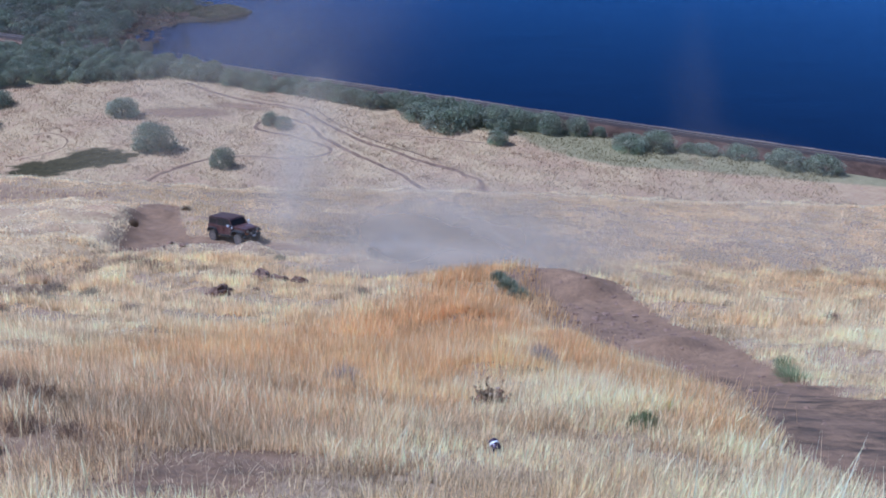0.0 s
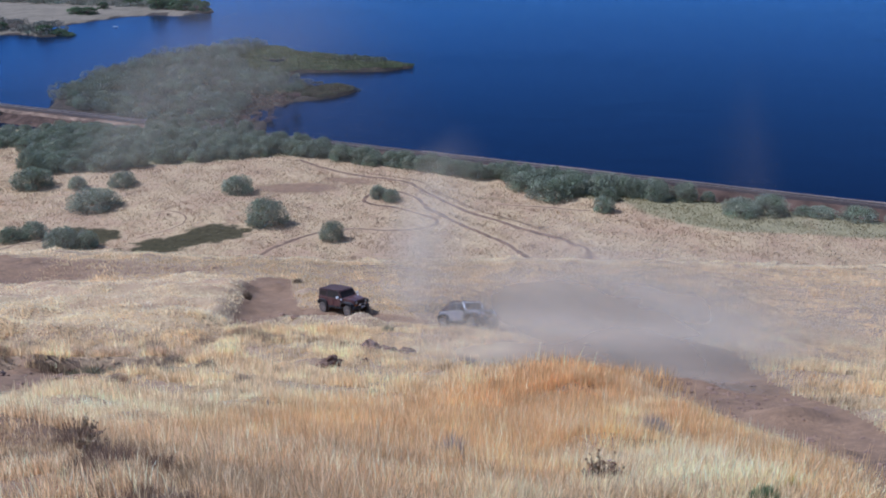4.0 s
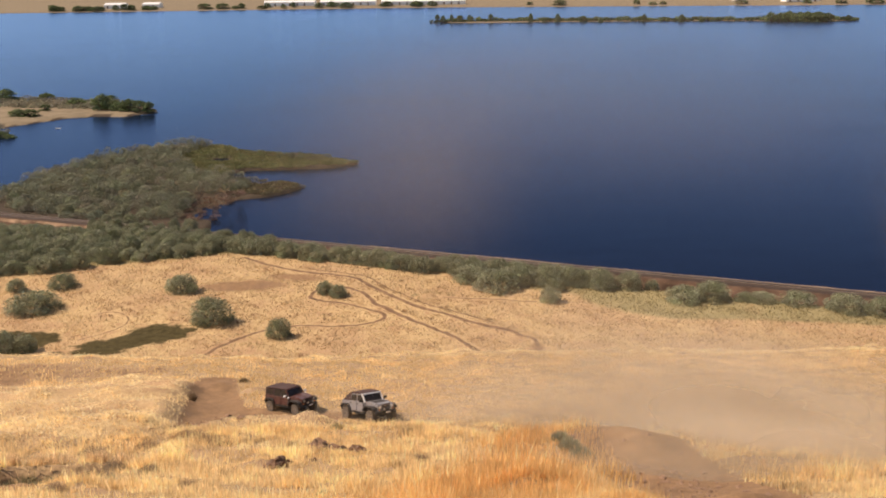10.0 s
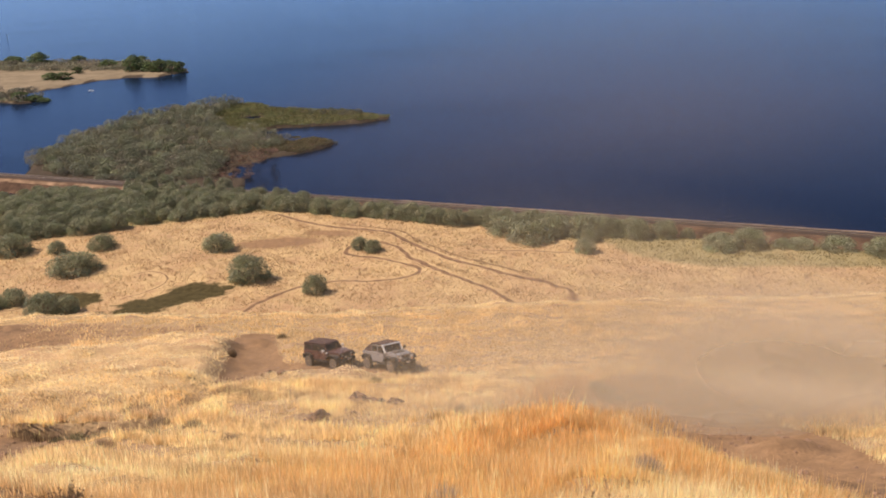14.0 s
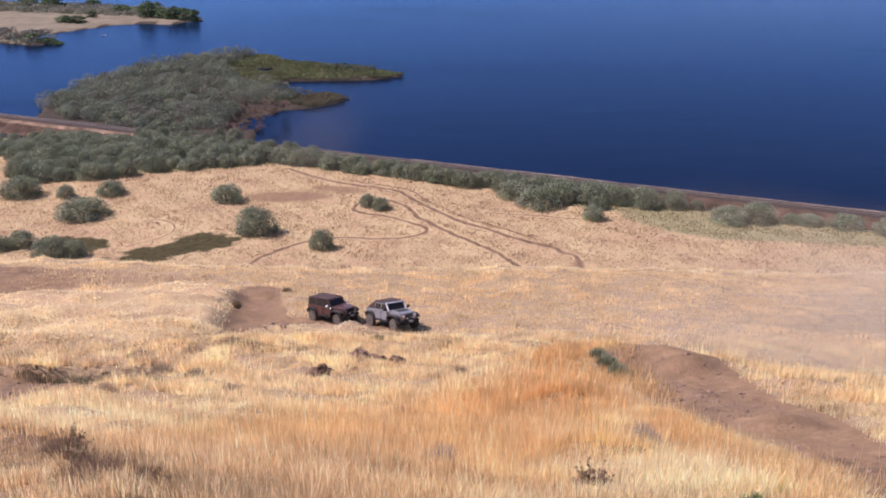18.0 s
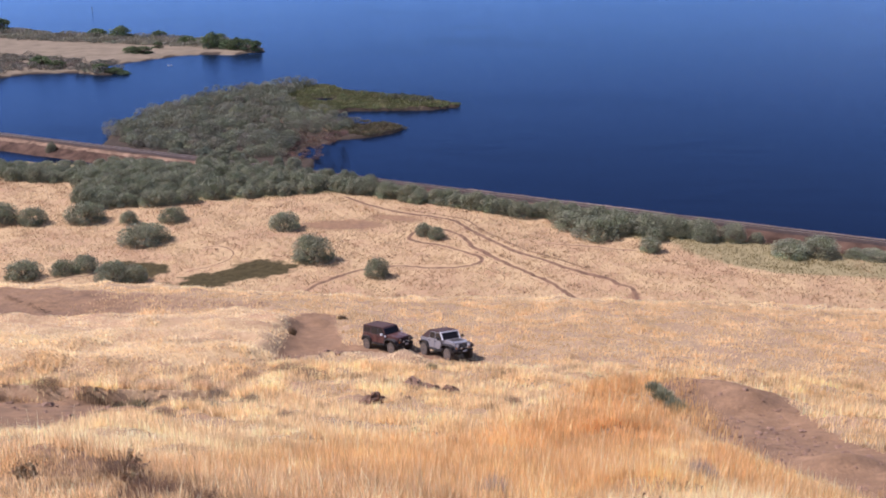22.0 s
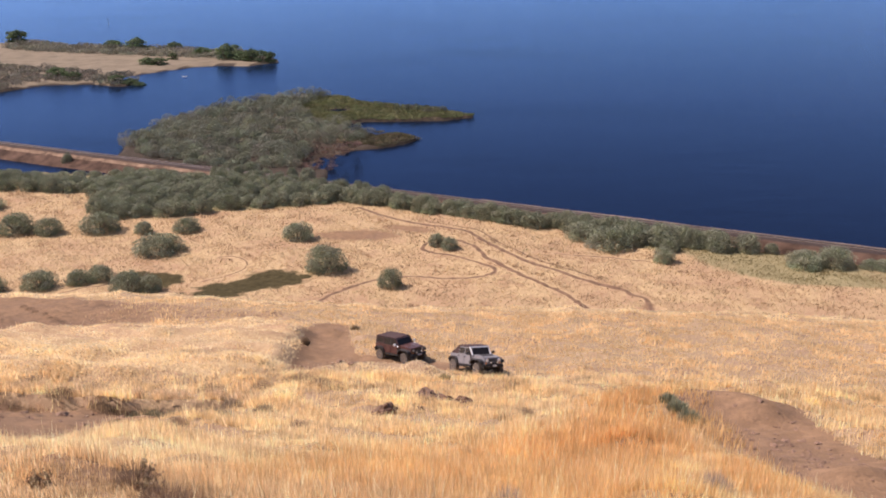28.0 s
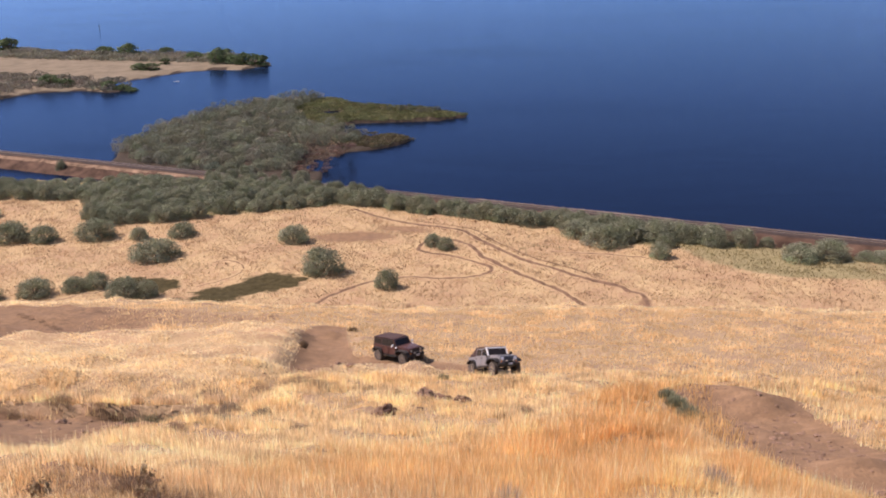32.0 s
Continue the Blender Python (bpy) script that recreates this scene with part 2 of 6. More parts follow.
TAN_LEFT = [(-12, 16), (-7, 21), (-1.2, 15), (-0.4, 9.5), (-2.0, 6.2), (-8, 7.5)]
BARE_LEFT = [(-60, 58), (-40, 52), (-28, 51.5), (-19.5, 52.5), (-20.0, 47), (-20.3, 36), (-16.5, 25.5), (-24, 24), (-60, 40)]
RUTS = [[(-48, 47), (-36, 46), (-29, 46.6), (-23, 49.5)], [(-48, 45), (-35, 44.2), (-28, 45.0), (-22, 48.3)], [(-42, 41), (-30, 42), (-24, 45), (-21, 47)]]
ORANGE = [(-9.0, 19), (-7.6, 28), (-4.2, 32.4), (-1.2, 36.4), (1.3, 40.4), (3.0, 45), (3.6, 51), (5.6, 48), (6.0, 44), (5.9, 37.7), (4.9, 32.8), (3.6, 26), (2.5, 19.3), (0.6, 13), (-1.0, 10.5), (-3.0, 11), (-5.2, 15)]
ORANGE_STRIP = [(5.4, 31.5), (6.6, 31.5), (7.6, 28.0), (7.6, 22), (6.6, 15), (5.2, 10), (3.9, 9.5), (4.0, 14), (4.4, 20)]
PONDS = [[(-61.8, 150.6), (-60.2, 148.2), (-60.5, 145.0), (-58.9, 143.4), (-55, 143.6), (-52.1, 145.5), (-50.6, 148.5), (-48.0, 149.6), (-45.4, 150.7), (-42.6, 153.1), (-43.2, 156.2), (-45.7, 157.3), (-48.1, 158.9), (-50.5, 158.2), (-52.9, 157.6), (-53.7, 155.1), (-55.1, 153.2), (-57.3, 152.1), (-59.5, 151.1)],
         [(-77.5, 152), (-77.3, 155.2), (-76.6, 156.8), (-72.9, 157.2), (-68.6, 156.5), (-65.6, 155.4), (-64.7, 152.3), (-66.1, 150.1), (-69, 149), (-74, 149.4)],
         [(-64.8, 146.9), (-62.5, 146.4), (-60.2, 145.4), (-61, 143.6), (-65, 144.2)]]
GREEN = [(8, 186), (14, 178), (21.9, 174.7), (26.6, 166), (32, 162), (40, 158.3), (54, 157), (110, 148), (120, 158), (70, 168), (30, 184), (-20, 203), (-60, 219), (-110, 236), (-170, 262), (-175, 240), (-112, 213), (-100, 196), (-82, 193), (-46, 205), (-10, 194)]

WAYS = [[(-40.6, 139.2), (-38.6, 144.0), (-36.2, 148.9), (-33.2, 153.1), (-31.6, 154.9), (-26.2, 157.9), (-22.2, 157.9), (-18.1, 157.3), (-13.4, 158.5), (-11.2, 160.3), (-11.2, 162.9), (-14.0, 165.8), (-19.6, 170.2), (-24.1, 172.1), (-25.7, 174.6), (-24.7, 178.0), (-22.3, 179.5)],
        [(-44, 202), (-34.1, 193.4), (-28.7, 189.5), (-22.6, 187.1), (-17.8, 184.4), (-14.0, 178.6), (-9.2, 171.8), (-5.9, 166.9), (-2.8, 164.1), (1.2, 160.8), (6.0, 156.8), (10.5, 154.0), (12.2, 151.4)],
        [(-22.3, 179.5), (-18.3, 178.3), (-15.2, 174.5), (-13.2, 169.1), (-10.9, 165.7), (-6.6, 159.9), (-2.6, 155.5), (1.2, 151.5), (3.9, 146.4), (5.6, 143.0)],
        [(-0.9, 172.1), (7.4, 171.2), (16.4, 169.5)],
        [(-61.7, 152.3), (-56.5, 157.4), (-56.4, 162.6), (-60.2, 165.7), (-63.1, 164.8)],
        [(-83, 144), (-80.6, 147.2), (-77.3, 149.9), (-77.7, 154.1), (-79.7, 156.2)],
        [(12.2, 151.4), (14.0, 150.7), (14.6, 147.6), (14.5, 143.6)]]



def height(x, y):
    x, y = np.asarray(x, float), np.asarray(y, float)
    z = np.interp(y + 0.0 * x, _yy, _zs)
    hill = 1 - step(y, 120, 145)
    z = z + hill * (0.25 * waves(x, y, 5.0) + 0.5 * waves(x, y, 17.0, 3.1) + 0.06 * waves(x, y, 1.1, 7.7) + 0.16 * np.maximum(waves(x, y, 2.1, 5.5), 0) ** 2 * 3) * step(np.hypot(x, y), 2, 14)
    z = z + (1 - hill) * (0.35 * waves(x, y, 14.0, 1.7) + 0.08 * waves(x, y, 2.0, 4.0))
    z = z + 1.9 * bump_at(x, y, 8.0, 47.5, 8.0, 4.5)                       # knoll under the orange grass
    z = z + 0.75 * bump_at(x, y, 9.7, 47.6, 2.0, 2.4) + 0.06 * inside(x, y, TRAIL_BARE, 0.6) * patchy(x, y, 1.3, 41) * step(y, 12, 24)
    spoil = step(inside(x, y, PALE_BANK, 1.6), 0.1, 0.9)                           # pale bank
    z = z + spoil * (0.95 + 0.46 * waves(x + 0.9 * y, 1.7 * y - 0.9 * x, 4.2, 2.2) + 0.14 * waves(x, 1.6 * y, 1.5, 6.0))
    z = z + 0.035 * inside(x, y, BARE_NEAR, 0.4) * patchy(x, y, 0.5, 17)
    z = z + band(x, y, FRONT_BANK, 1.2, 0.7) * (0.5 + 0.25 * waves(x, y, 1.2, 3.0))
    z = z - 1.6 * bump_at(x, y, -46.0, 88.0, 18.0, 8.0)
    z = z - (0.3 + 0.75 * step(y, 44, 51)) * step(inside(x, y, BARE_LEFT, 0.45), 0.3, 0.7) - sum(0.10 * band(x, y, p, 0.3, 0.4) for p in RUTS) - 0.15 * band(x, y, TRAIL, 2.1, 0.8) - 0.25 * band(x, y, JEEP_ROAD, 2.0, 1.0)
    d = rail_side(x, y)
    z = z - 3.1 * (1 - hill) * step(d, -42.0, -20.0) * (1 - step(x, -125, -95))     # wet hollow along the slough
    low = (1 - hill) * step(d, -17.0, -9.0)
    z = z * (1 - low) + np.minimum(z, np.interp(d, [-17.0, -7.5, -3.0, 8.0], [4.0, 1.3, 0.2, -3.0])) * low
    land = np.maximum(inside(x, y, ISLAND, 3.0), inside(x, y, FAR_SPIT, 6.0))
    z = np.where(d > -2, np.maximum(z, -3.0 + 3.9 * step(land, 0.1, 0.9) + land * 0.3 * waves(x, y, 9.0)), z)
    z = z - np.where(d > 5, (1.9 - 0.95 * patchy(x, y, 4.0, 21)) * bump_at(x, y, -60.0, 265.0, 11.0, 13.0), 0.0)      # swampy corner of the island
    z = np.where(y > 900, np.maximum(z, -3 + 4.5 * inside(x, y, MID_ISLE, 12.0)), z)
    z = z - (1 - hill) * 4.5 * inside(x, y, SLOUGH, 2.5)
    z = z - 2.2 * bump_at(x, y, -81.5, 347.5, 4.0, 4.5)                  # pool on the island
    bank = y + 0.32 * np.maximum(x, 0)
    far = step(bank, 2860, 2960)
    return z * (1 - far) + far * (5 + 0.03 * np.maximum(bank - 2920, 0) * (1 + 0.35 * waves(x, y, 300.0)))


def cover_of(x, y):
    """How bare, green, muddy or weed-grown the ground is, with some grass shade put in."""
    d = rail_side(x, y)
    # dirt bumps at x -5.0 and -3.7 also paint shade between tall tufts
    dirt = np.maximum.reduce([band(x, y, TRAIL[5:], 1.7, 0.7), inside(x, y, TRAIL_BARE, 0.45), band(x, y, JEEP_ROAD[:5], 1.8, 0.7), 0.5 * band(x, y, JEEP_ROAD[4:], 1.6, 0.9), inside(x, y, DIRT_PATCH, 0.5),
                              inside(x, y, BACK_DIRT, 1.0) * (0.52 + 0.48 * step(-x, 40, 60)), inside(x, y, BARE_LEFT, 0.8) * 0.85,
                              0.95 * inside(x, y, BARE_NEAR, 0.5), 0.8 * bump_at(x, y, 14.3, 146.5, 1.6, 2.6), 0.5 * bump_at(x, y, -5.0, 10.2, 0.9, 2.0), 0.66 * bump_at(x, y, -3.7, 8.4, 0.8, 1.3), 0.62 * bump_at(x, y, -9.0, 12.0, 2.0, 1.0)])
    dirt = np.maximum(dirt, 0.95 * np.maximum(bump_at(x, y, -40.0, 182.0, 11.0, 4.0, 0), 0.8 * bump_at(x, y, -30.0, 186.0, 9.0, 3.0, -20)))
    green = inside(x, y, GREEN, 2.0) * (0.80 + 0.25 * patchy(x, y, 6.0, 2))
    mud = np.where((y > 120) & (d > -6) & (d < 12), 1.0, 0.0)
    dirt = np.maximum(dirt, np.where((y > 120) & (d < -5) & (d > -13), 0.55, 0.0))
    isl = inside(x, y, ISLAND, 2.0)
    green = np.maximum(green, isl * 0.9 * step(x * 0.5 + y, 285, 300))
    mud = np.maximum(mud, isl * (1 - step(x * 0.5 + y, 245, 268)) * 0.8)
    # past 1000 m this greyed colour stands for distance haze on the ground
    sand = np.maximum(inside(x, y, FAR_SPIT, 3.0), (y > 1000))
    dirt = np.where(y > 2000, 0.0, dirt)
    # mud on BARE_NEAR darkens dry earth in place of shadows from straw
    mud = np.maximum.reduce([mud, 0.6 * isl, 0.38 * inside(x, y, BARE_NEAR, 0.3), 0.45 * inside(x, y, TRAIL_BARE, 0.4) * (1 - step(y, 16, 40)), 0.36 * inside(x, y, BARE_LEFT, 1.0), 0.36 * inside(x, y, BACK_DIRT, 1.2)])
    weed = np.maximum.reduce([inside(x, y, p, 2.0) for p in PONDS]) + 0.22 * waves(x, y, 1.3, 0.6) + 0.12 * waves(x, y, 0.5, 2.0)
    return dirt, green * (inside(x, y, SLOUGH, 6.0) < 0.3), mud, weed, sand


def lines(lo, hi, steps):
    """Grid lines from lo to hi; steps: (up to, spacing)."""
    out, v = [lo], lo
    for end, gap in steps:
        while v < end - 1e-6:
            v = min(v + gap, end)
            out.append(v)
    return np.array(out)


def sheet(name, xs, ys, zfun, material):
    X, Y = np.meshgrid(xs, ys)
    V = np.stack([X, Y, zfun(X, Y)], -1).reshape(-1, 3)
    nx, ny = len(xs), len(ys)
    i = (np.arange(ny - 1)[:, None] * nx + np.arange(nx - 1)).ravel()
    quads = np.stack([i, i + 1, i + nx + 1, i + nx], -1)
    me = raw_mesh(name, V, quads)
    me.polygons.foreach_set("use_smooth", np.ones(len(quads), bool))
    me.materials.append(material)
    return me, V


def raw_mesh(name, verts, faces):
    me = bpy.data.meshes.new(name)
    n, k = faces.shape
    me.vertices.add(len(verts))
    me.vertices.foreach_set("co", np.asarray(verts, np.float32).ravel())
    me.loops.add(n * k)
    me.loops.foreach_set("vertex_index", faces.astype(np.int32).ravel())
    me.polygons.add(n)
    me.polygons.foreach_set("loop_start", np.arange(0, n * k, k, dtype=np.int32))
    me.update(calc_edges=True)
    return me


def float_layer(me, name, values):
    me.attributes.new(name, "FLOAT", "POINT").data.foreach_set("value", np.asarray(values, np.float32).ravel())


def tint_layer(me, rgb):
    a = me.attributes.new("tint", "FLOAT_COLOR", "POINT")
    a.data.foreach_set("color", np.concatenate([rgb, np.ones((len(rgb), 1))], 1).astype(np.float32).ravel())


# ---------------------------------------------------------------- ground and lake
gx = lines(-4000, 4000, [(-700, 300), (-360, 12), (-240, 4), (-170, 2), (-135, 1.6), (-40, 0.9), (40, 0.5), (75, 0.9), (140, 4), (700, 25), (4000, 300)])
gy = lines(-400, 4800, [(-40, 30), (-4, 2), (60, 0.45), (112, 0.7), (145, 1.2), (215, 0.9), (300, 1.5), (420, 3), (700, 12), (1400, 100), (1500, 50), (1740, 8), (2000, 60), (2600, 60), (3000, 25), (4800, 150)])
me, V = sheet("ground", gx, gy, height, M_GROUND)
COVER = dict(zip(("dirt", "green", "mud", "weed", "sand"), cover_of(V[:, 0], V[:, 1])))
COVER["dirt"] = np.maximum(COVER["dirt"], 0.62 * inside(V[:, 0], V[:, 1], TAN_LEFT, 1.0))
wet = (V[:, 1] > 200) & (V[:, 1] < 700) & (rail_side(V[:, 0], V[:, 1]) > 4)
COVER["mud"] = np.maximum(COVER["mud"], wet * (1 - step(V[:, 2] + 0.4 * (V[:, 1] > 400), 0.75, 1.1)))
for nm, vals in COVER.items():
    float_layer(me, nm, vals)
# straw litter with painted gap shade, on the hill only
float_layer(me, "litter_shade", (1 - step(V[:, 1], 116, 140)) * (V[:, 1] > -60) * (1 - inside(V[:, 0], V[:, 1], PALE_BANK, 1.5)))
ground = tagged(new("ground", me), "dry straw-coloured hillside and meadow with bare dirt tracks", "ground", kind="structure")
me, V = sheet("water", lines(-4200, 4200, [(4200, 400)]), lines(120, 3000, [(3000, 300)]), lambda x, y: 0.0 * x, M_WATER)
water = tagged(new("water", me), "deep blue rippled reservoir below the hill", "water", kind="structure")

# ---------------------------------------------------------------- grass
rng = np.random.default_rng(4)


def scatter(count, x0, x1, y0, y1, wedge=True):
    """Random places in front of the viewer, in the part of the hill that is looked over."""
    y = np.sqrt(rng.uniform(y0 * y0, y1 * y1, count)) if wedge else rng.uniform(y0, y1, count)
    x = rng.uniform(x0, x1, count) * (y if wedge else 1.0)
    return x, y


PALE, GOLD, RUST, BROWN = (np.array(c) for c in ((0.96, 0.75, 0.465), (0.89, 0.64, 0.32), (0.78, 0.485, 0.208), (0.33, 0.215, 0.115)))


def blades(name, x, y, tall, wide, rgb, lean=0.5, label="", way=None, single=False):
    """One blade at each place: a bent strip of three triangles, or a single one where thin."""
    n = len(x)
    z = height(x, y)
    a = rng.uniform(0, 2 * np.pi, n)
    side = np.stack([np.cos(a), np.sin(a), 0 * a], -1) * (wide / 2)[:, None]
    b = rng.uniform(0, 2 * np.pi, n) if way is None else way + rng.normal(0, 0.7, n)
    k = rng.uniform(0.05, lean, n) * tall
    tip = np.stack([np.cos(b) * k + 0.02 * tall, np.sin(b) * k, tall * rng.uniform(0.75, 1.0, n)], -1)
    root = np.stack([x, y, z - 0.03], -1)
    midp = root + tip * np.array([0.38, 0.38, 0.6])
    V = np.stack([root - side, root + side, midp + side * 0.8, midp - side * 0.8, root + tip], 1).reshape(-1, 3)
    if single:
        V = np.stack([root - side, root + side, root + tip], 1).reshape(-1, 3)
        tri = np.arange(n * 3).reshape(-1, 3)
    else:
        i = np.arange(n)[:, None] * 5
        tri = np.concatenate([i + [0, 1, 2], i + [0, 2, 3], i + [3, 2, 4]], 1).reshape(-1, 3)
    me = raw_mesh(name, V, tri)
    tint_layer(me, np.repeat(rgb, 3 if single else 5, 0))
    me.materials.append(M_BLADE)
    return tagged(new(name, me), label, "grass", kind="stuff")


def clumped(x, y, size, seed):
    """0 to 1: where grass stands thick."""
    return np.clip(0.5 + 0.9 * waves(x, y, size, seed) + 0.5 * waves(x, y, size * 0.31, seed + 5), 0, 1)


def sow(name, count, y0, y1, tall, wide, label, x0=-0.72, x1=0.80):
    # tufts: most blades share a root with others, the rest stand loose
    tufts = count // (130 if y1 < 20 else 85 if y1 < 40 else 55 if y1 < 70 else 36)
    tx, ty = scatter(tufts, x0, x1, y0, y1)
    k = rng.integers(0, tufts, count)
    hsh = rng.uniform(-1, 1, tufts)[k]
    spread = (0.085 + 0.0040 * ty[k]) * (1 + 0.6 * hsh) * np.where(rng.uniform(0, 1, count) < 0.2, 4.0, 1.0)
    x, y = tx[k] + rng.normal(0, 1, count) * spread, ty[k] + rng.normal(0, 1, count) * spread
    way = np.arctan2(y - ty[k], x - tx[k])
    dirt, green, mud, weed, sand = cover_of(x, y)
    orange = np.maximum(inside(x, y, ORANGE, 1.6), 0.8 * inside(x, y, ORANGE_STRIP, 0.8)) + 0.25 * waves(x, y, 3.0, 1.0)
    thick = clumped(x, y, 2.2, 2.0)
    keep = (rng.uniform(0, 1, count) > dirt * 1.25 - 0.06) & (rng.uniform(0, 1, count) < 0.55 + 0.6 * thick + orange)
    x, y, orange, thick, hsh, way = x[keep], y[keep], orange[keep], thick[keep], hsh[keep], way[keep]
    n = len(x)
    r = rng.uniform(0, 1, n)
    rgb = PALE + (GOLD - PALE) * np.clip(0.45 + 0.26 * patchy(x, y, 5.0, 5) + (0.3 if y1 < 70 else 0.12) * hsh, 0, 1)[:, None]
    rgb = rgb + (RUST - rgb) * np.clip((orange - 0.24) * 2.1 + (r - 0.5) * 0.9 * np.clip(orange * 3, 0, 1), 0, 0.9)[:, None]
    weedy_shade = np.clip(patchy(x, y, 2.4, 9) * 1.5 + 0.5 * patchy(x, y, 0.7, 19) - 0.75, 0, 0.8) + 0.1 * bump_at(x, y, -6.0, 10.5, 2.0, 1.5)
    tan = inside(x, y, TAN_LEFT, 1.5)
    # the bump browns blades for dark ground and shade at the left edge
    weedy_shade = weedy_shade * (1 - 0.3 * tan) + 0.62 * bump_at(x, y, -3.9, 8.9, 1.4, 1.7)
    weedy_shade = weedy_shade * (1 - 0.9 * np.clip(inside(x, y, PALE_BANK, 1.5) + band(x, y, FRONT_BANK, 1.8, 0.8), 0, 1))
    rgb = rgb + (np.array((0.70, 0.475, 0.25)) - rgb) * (tan * np.clip(0.7 + 0.4 * hsh, 0, 1))[:, None]
    weedy_shade = np.clip(weedy_shade + tan * (hsh < -0.5) * 0.35, 0, 0.9)
    rgb = rgb + (BROWN - rgb) * (weedy_shade * (r > 0.4))[:, None]
    dull = 0.5 if y1 < 20 else 0.7 if y1 < 40 else 0.78 if y1 < 70 else 0.92
    stalk = rng.uniform(0, 1, n) < (0.10 if y1 < 40 else 0.05)      # bleached seed stalks stand above the rest
    rgb = np.where(stalk[:, None], rgb * 0.4 + PALE * 0.62, rgb)
    rgb = rgb * (rng.uniform(dull, 1.29 if y1 < 40 else 1.15, n) * (0.97 + (0.26 if y1 < 40 else 0.18 if y1 < 70 else 0.1) * hsh) * (0.8 + (0.34 if y1 < 70 else 0.2) * clumped(x, y, 1.4, 4.4)))[:, None]
    pale = np.clip(inside(x, y, PALE_BANK, 2.0) + band(x, y, FRONT_BANK, 1.8, 0.8), 0, 1)
    bench = step(y, 64, 74) * (1 - step(y, 104, 111)) * (1 - pale)
    rgb = rgb + (np.array((0.90, 0.67, 0.375)) * (0.92 + 0.1 * waves(x, y, 2.4, 0.9))[:, None] - rgb) * (0.65 * bench)[:, None]
    pale = np.maximum(pale, 0.7 * step(y, 104, 112))
    rgb = rgb + (np.array((0.97, 0.815, 0.525)) - rgb) * ((0.88 + 0.16 * waves(x, y, 1.7, 0.4)) * pale)[:, None]
    h = tall * (0.55 + 0.5 * thick + 0.45 * np.clip(orange, 0, 1)) * rng.uniform(0.55, 1.15, n) * (0.9 + 0.42 * hsh) * np.where(stalk, 1.5, 1.0)
    h = h * (1 - 0.12 * band(x, y, JEEP_ROAD[3:7], 4.5, 1.5)) * (1 - 0.45 * band(x, y, TRAIL[4:7], 2.6, 1.2)) * (1 - 0.45 * np.maximum.reduce([bump_at(x, y, 4.9, 44.0, 1.5, 2.5), bump_at(x, y, 5.2, 41.5, 1.5, 2.5), bump_at(x, y, -6.9, 52.4, 2.2, 1.3), bump_at(x, y, -9.5, 47.4, 1.1, 1.3), band(x, y, FRONT_BANK, 2.0, 1.0), 1.5 * bump_at(x, y, 1.17, 8.6, 0.22, 0.35)]))
    matted = np.maximum(inside(x, y, PALE_BANK, 2.0), 0.8 * band(x, y, FRONT_BANK, 1.6, 0.8))
    h = h * (1 - 0.38 * matted)
    way = np.where(rng.uniform(0, 1, n) < 0.85 * matted, -2.4 + 0.8 * patchy(x, y, 2.6, 5), way)
    lean = (0.36 if y1 < 20 else 0.3) + 0.95 * matted
    # thin and bare spots show the earth, thick ones stand up
    spot = patchy(x, y, 0.9 + 0.012 * y, 3) + 0.6 * patchy(x, y, 2.6, 8)
    rgb = rgb * (1 + 0.13 * np.clip(spot, -1, 1) * (1 - 0.6 * matted))[:, None]
    h = h * (1 + 0.22 * np.clip(spot, -1.2, 1.2) * (1 - matted))
    return blades(name, x, y, h, wide * rng.uniform(0.7, 1.3, n) * (0.5 + y / (y1 + y0)), np.clip(rgb, 0.02, 0.97), lean, label, way, y0 > 10)


sow("near_grass", 250000, 3.5, 14, 0.34, 0.0095, "tall dry bleached grass tufts on the hillside")
sow("hill_grass", 330000, 13, 34, 0.42, 0.018, "dry pale and rust-orange grass on the slope")
sow("slope_grass", 250000, 31, 66, 0.68, 0.056, "dry golden grass on the lower slope")
sow("lower_grass", 230000, 62, 116, 0.40, 0.115, "bleached grass on the bench below the slope")


def orange_stand(count):
    """Upright rust-coloured stalks that fill the orange patch."""
    x, y = rng.uniform(-9, 8, count), np.sqrt(rng.uniform(12 ** 2, 51 ** 2, count))
    thin = np.maximum(inside(x, y, ORANGE, 2.6), 0.5 * inside(x, y, ORANGE_STRIP, 0.6))
    keep = (rng.uniform(0, 1, count) < thin * (0.75 + 0.5 * patchy(x, y, 1.3, 31)))
    x, y = x[keep], y[keep]
    n = len(x)
    rgb = RUST + (GOLD - RUST) * np.clip(rng.uniform(-0.2, 0.7, n) + 0.4 * patchy(x, y, 2.5, 33), 0, 1)[:, None]
    tall = rng.uniform(0.4, 0.85, n) * (0.65 + 0.012 * y) * (1 + 0.25 * patchy(x, y, 0.9, 32))
    short = np.maximum(bump_at(x, y, 5.7, 44.5, 1.3, 3.0), bump_at(x, y, 4.3, 22.5, 1.0, 1.5))
    return blades("orange_grass", x, y, tall * (1 - 0.6 * short), (0.006 + 0.00075 * y) * rng.uniform(0.7, 1.3, n), rgb * rng.uniform(0.7, 1.12, n)[:, None], 0.3, "dense rust-orange stand of dry stalks on the slope", single=True)


orange_stand(80000)


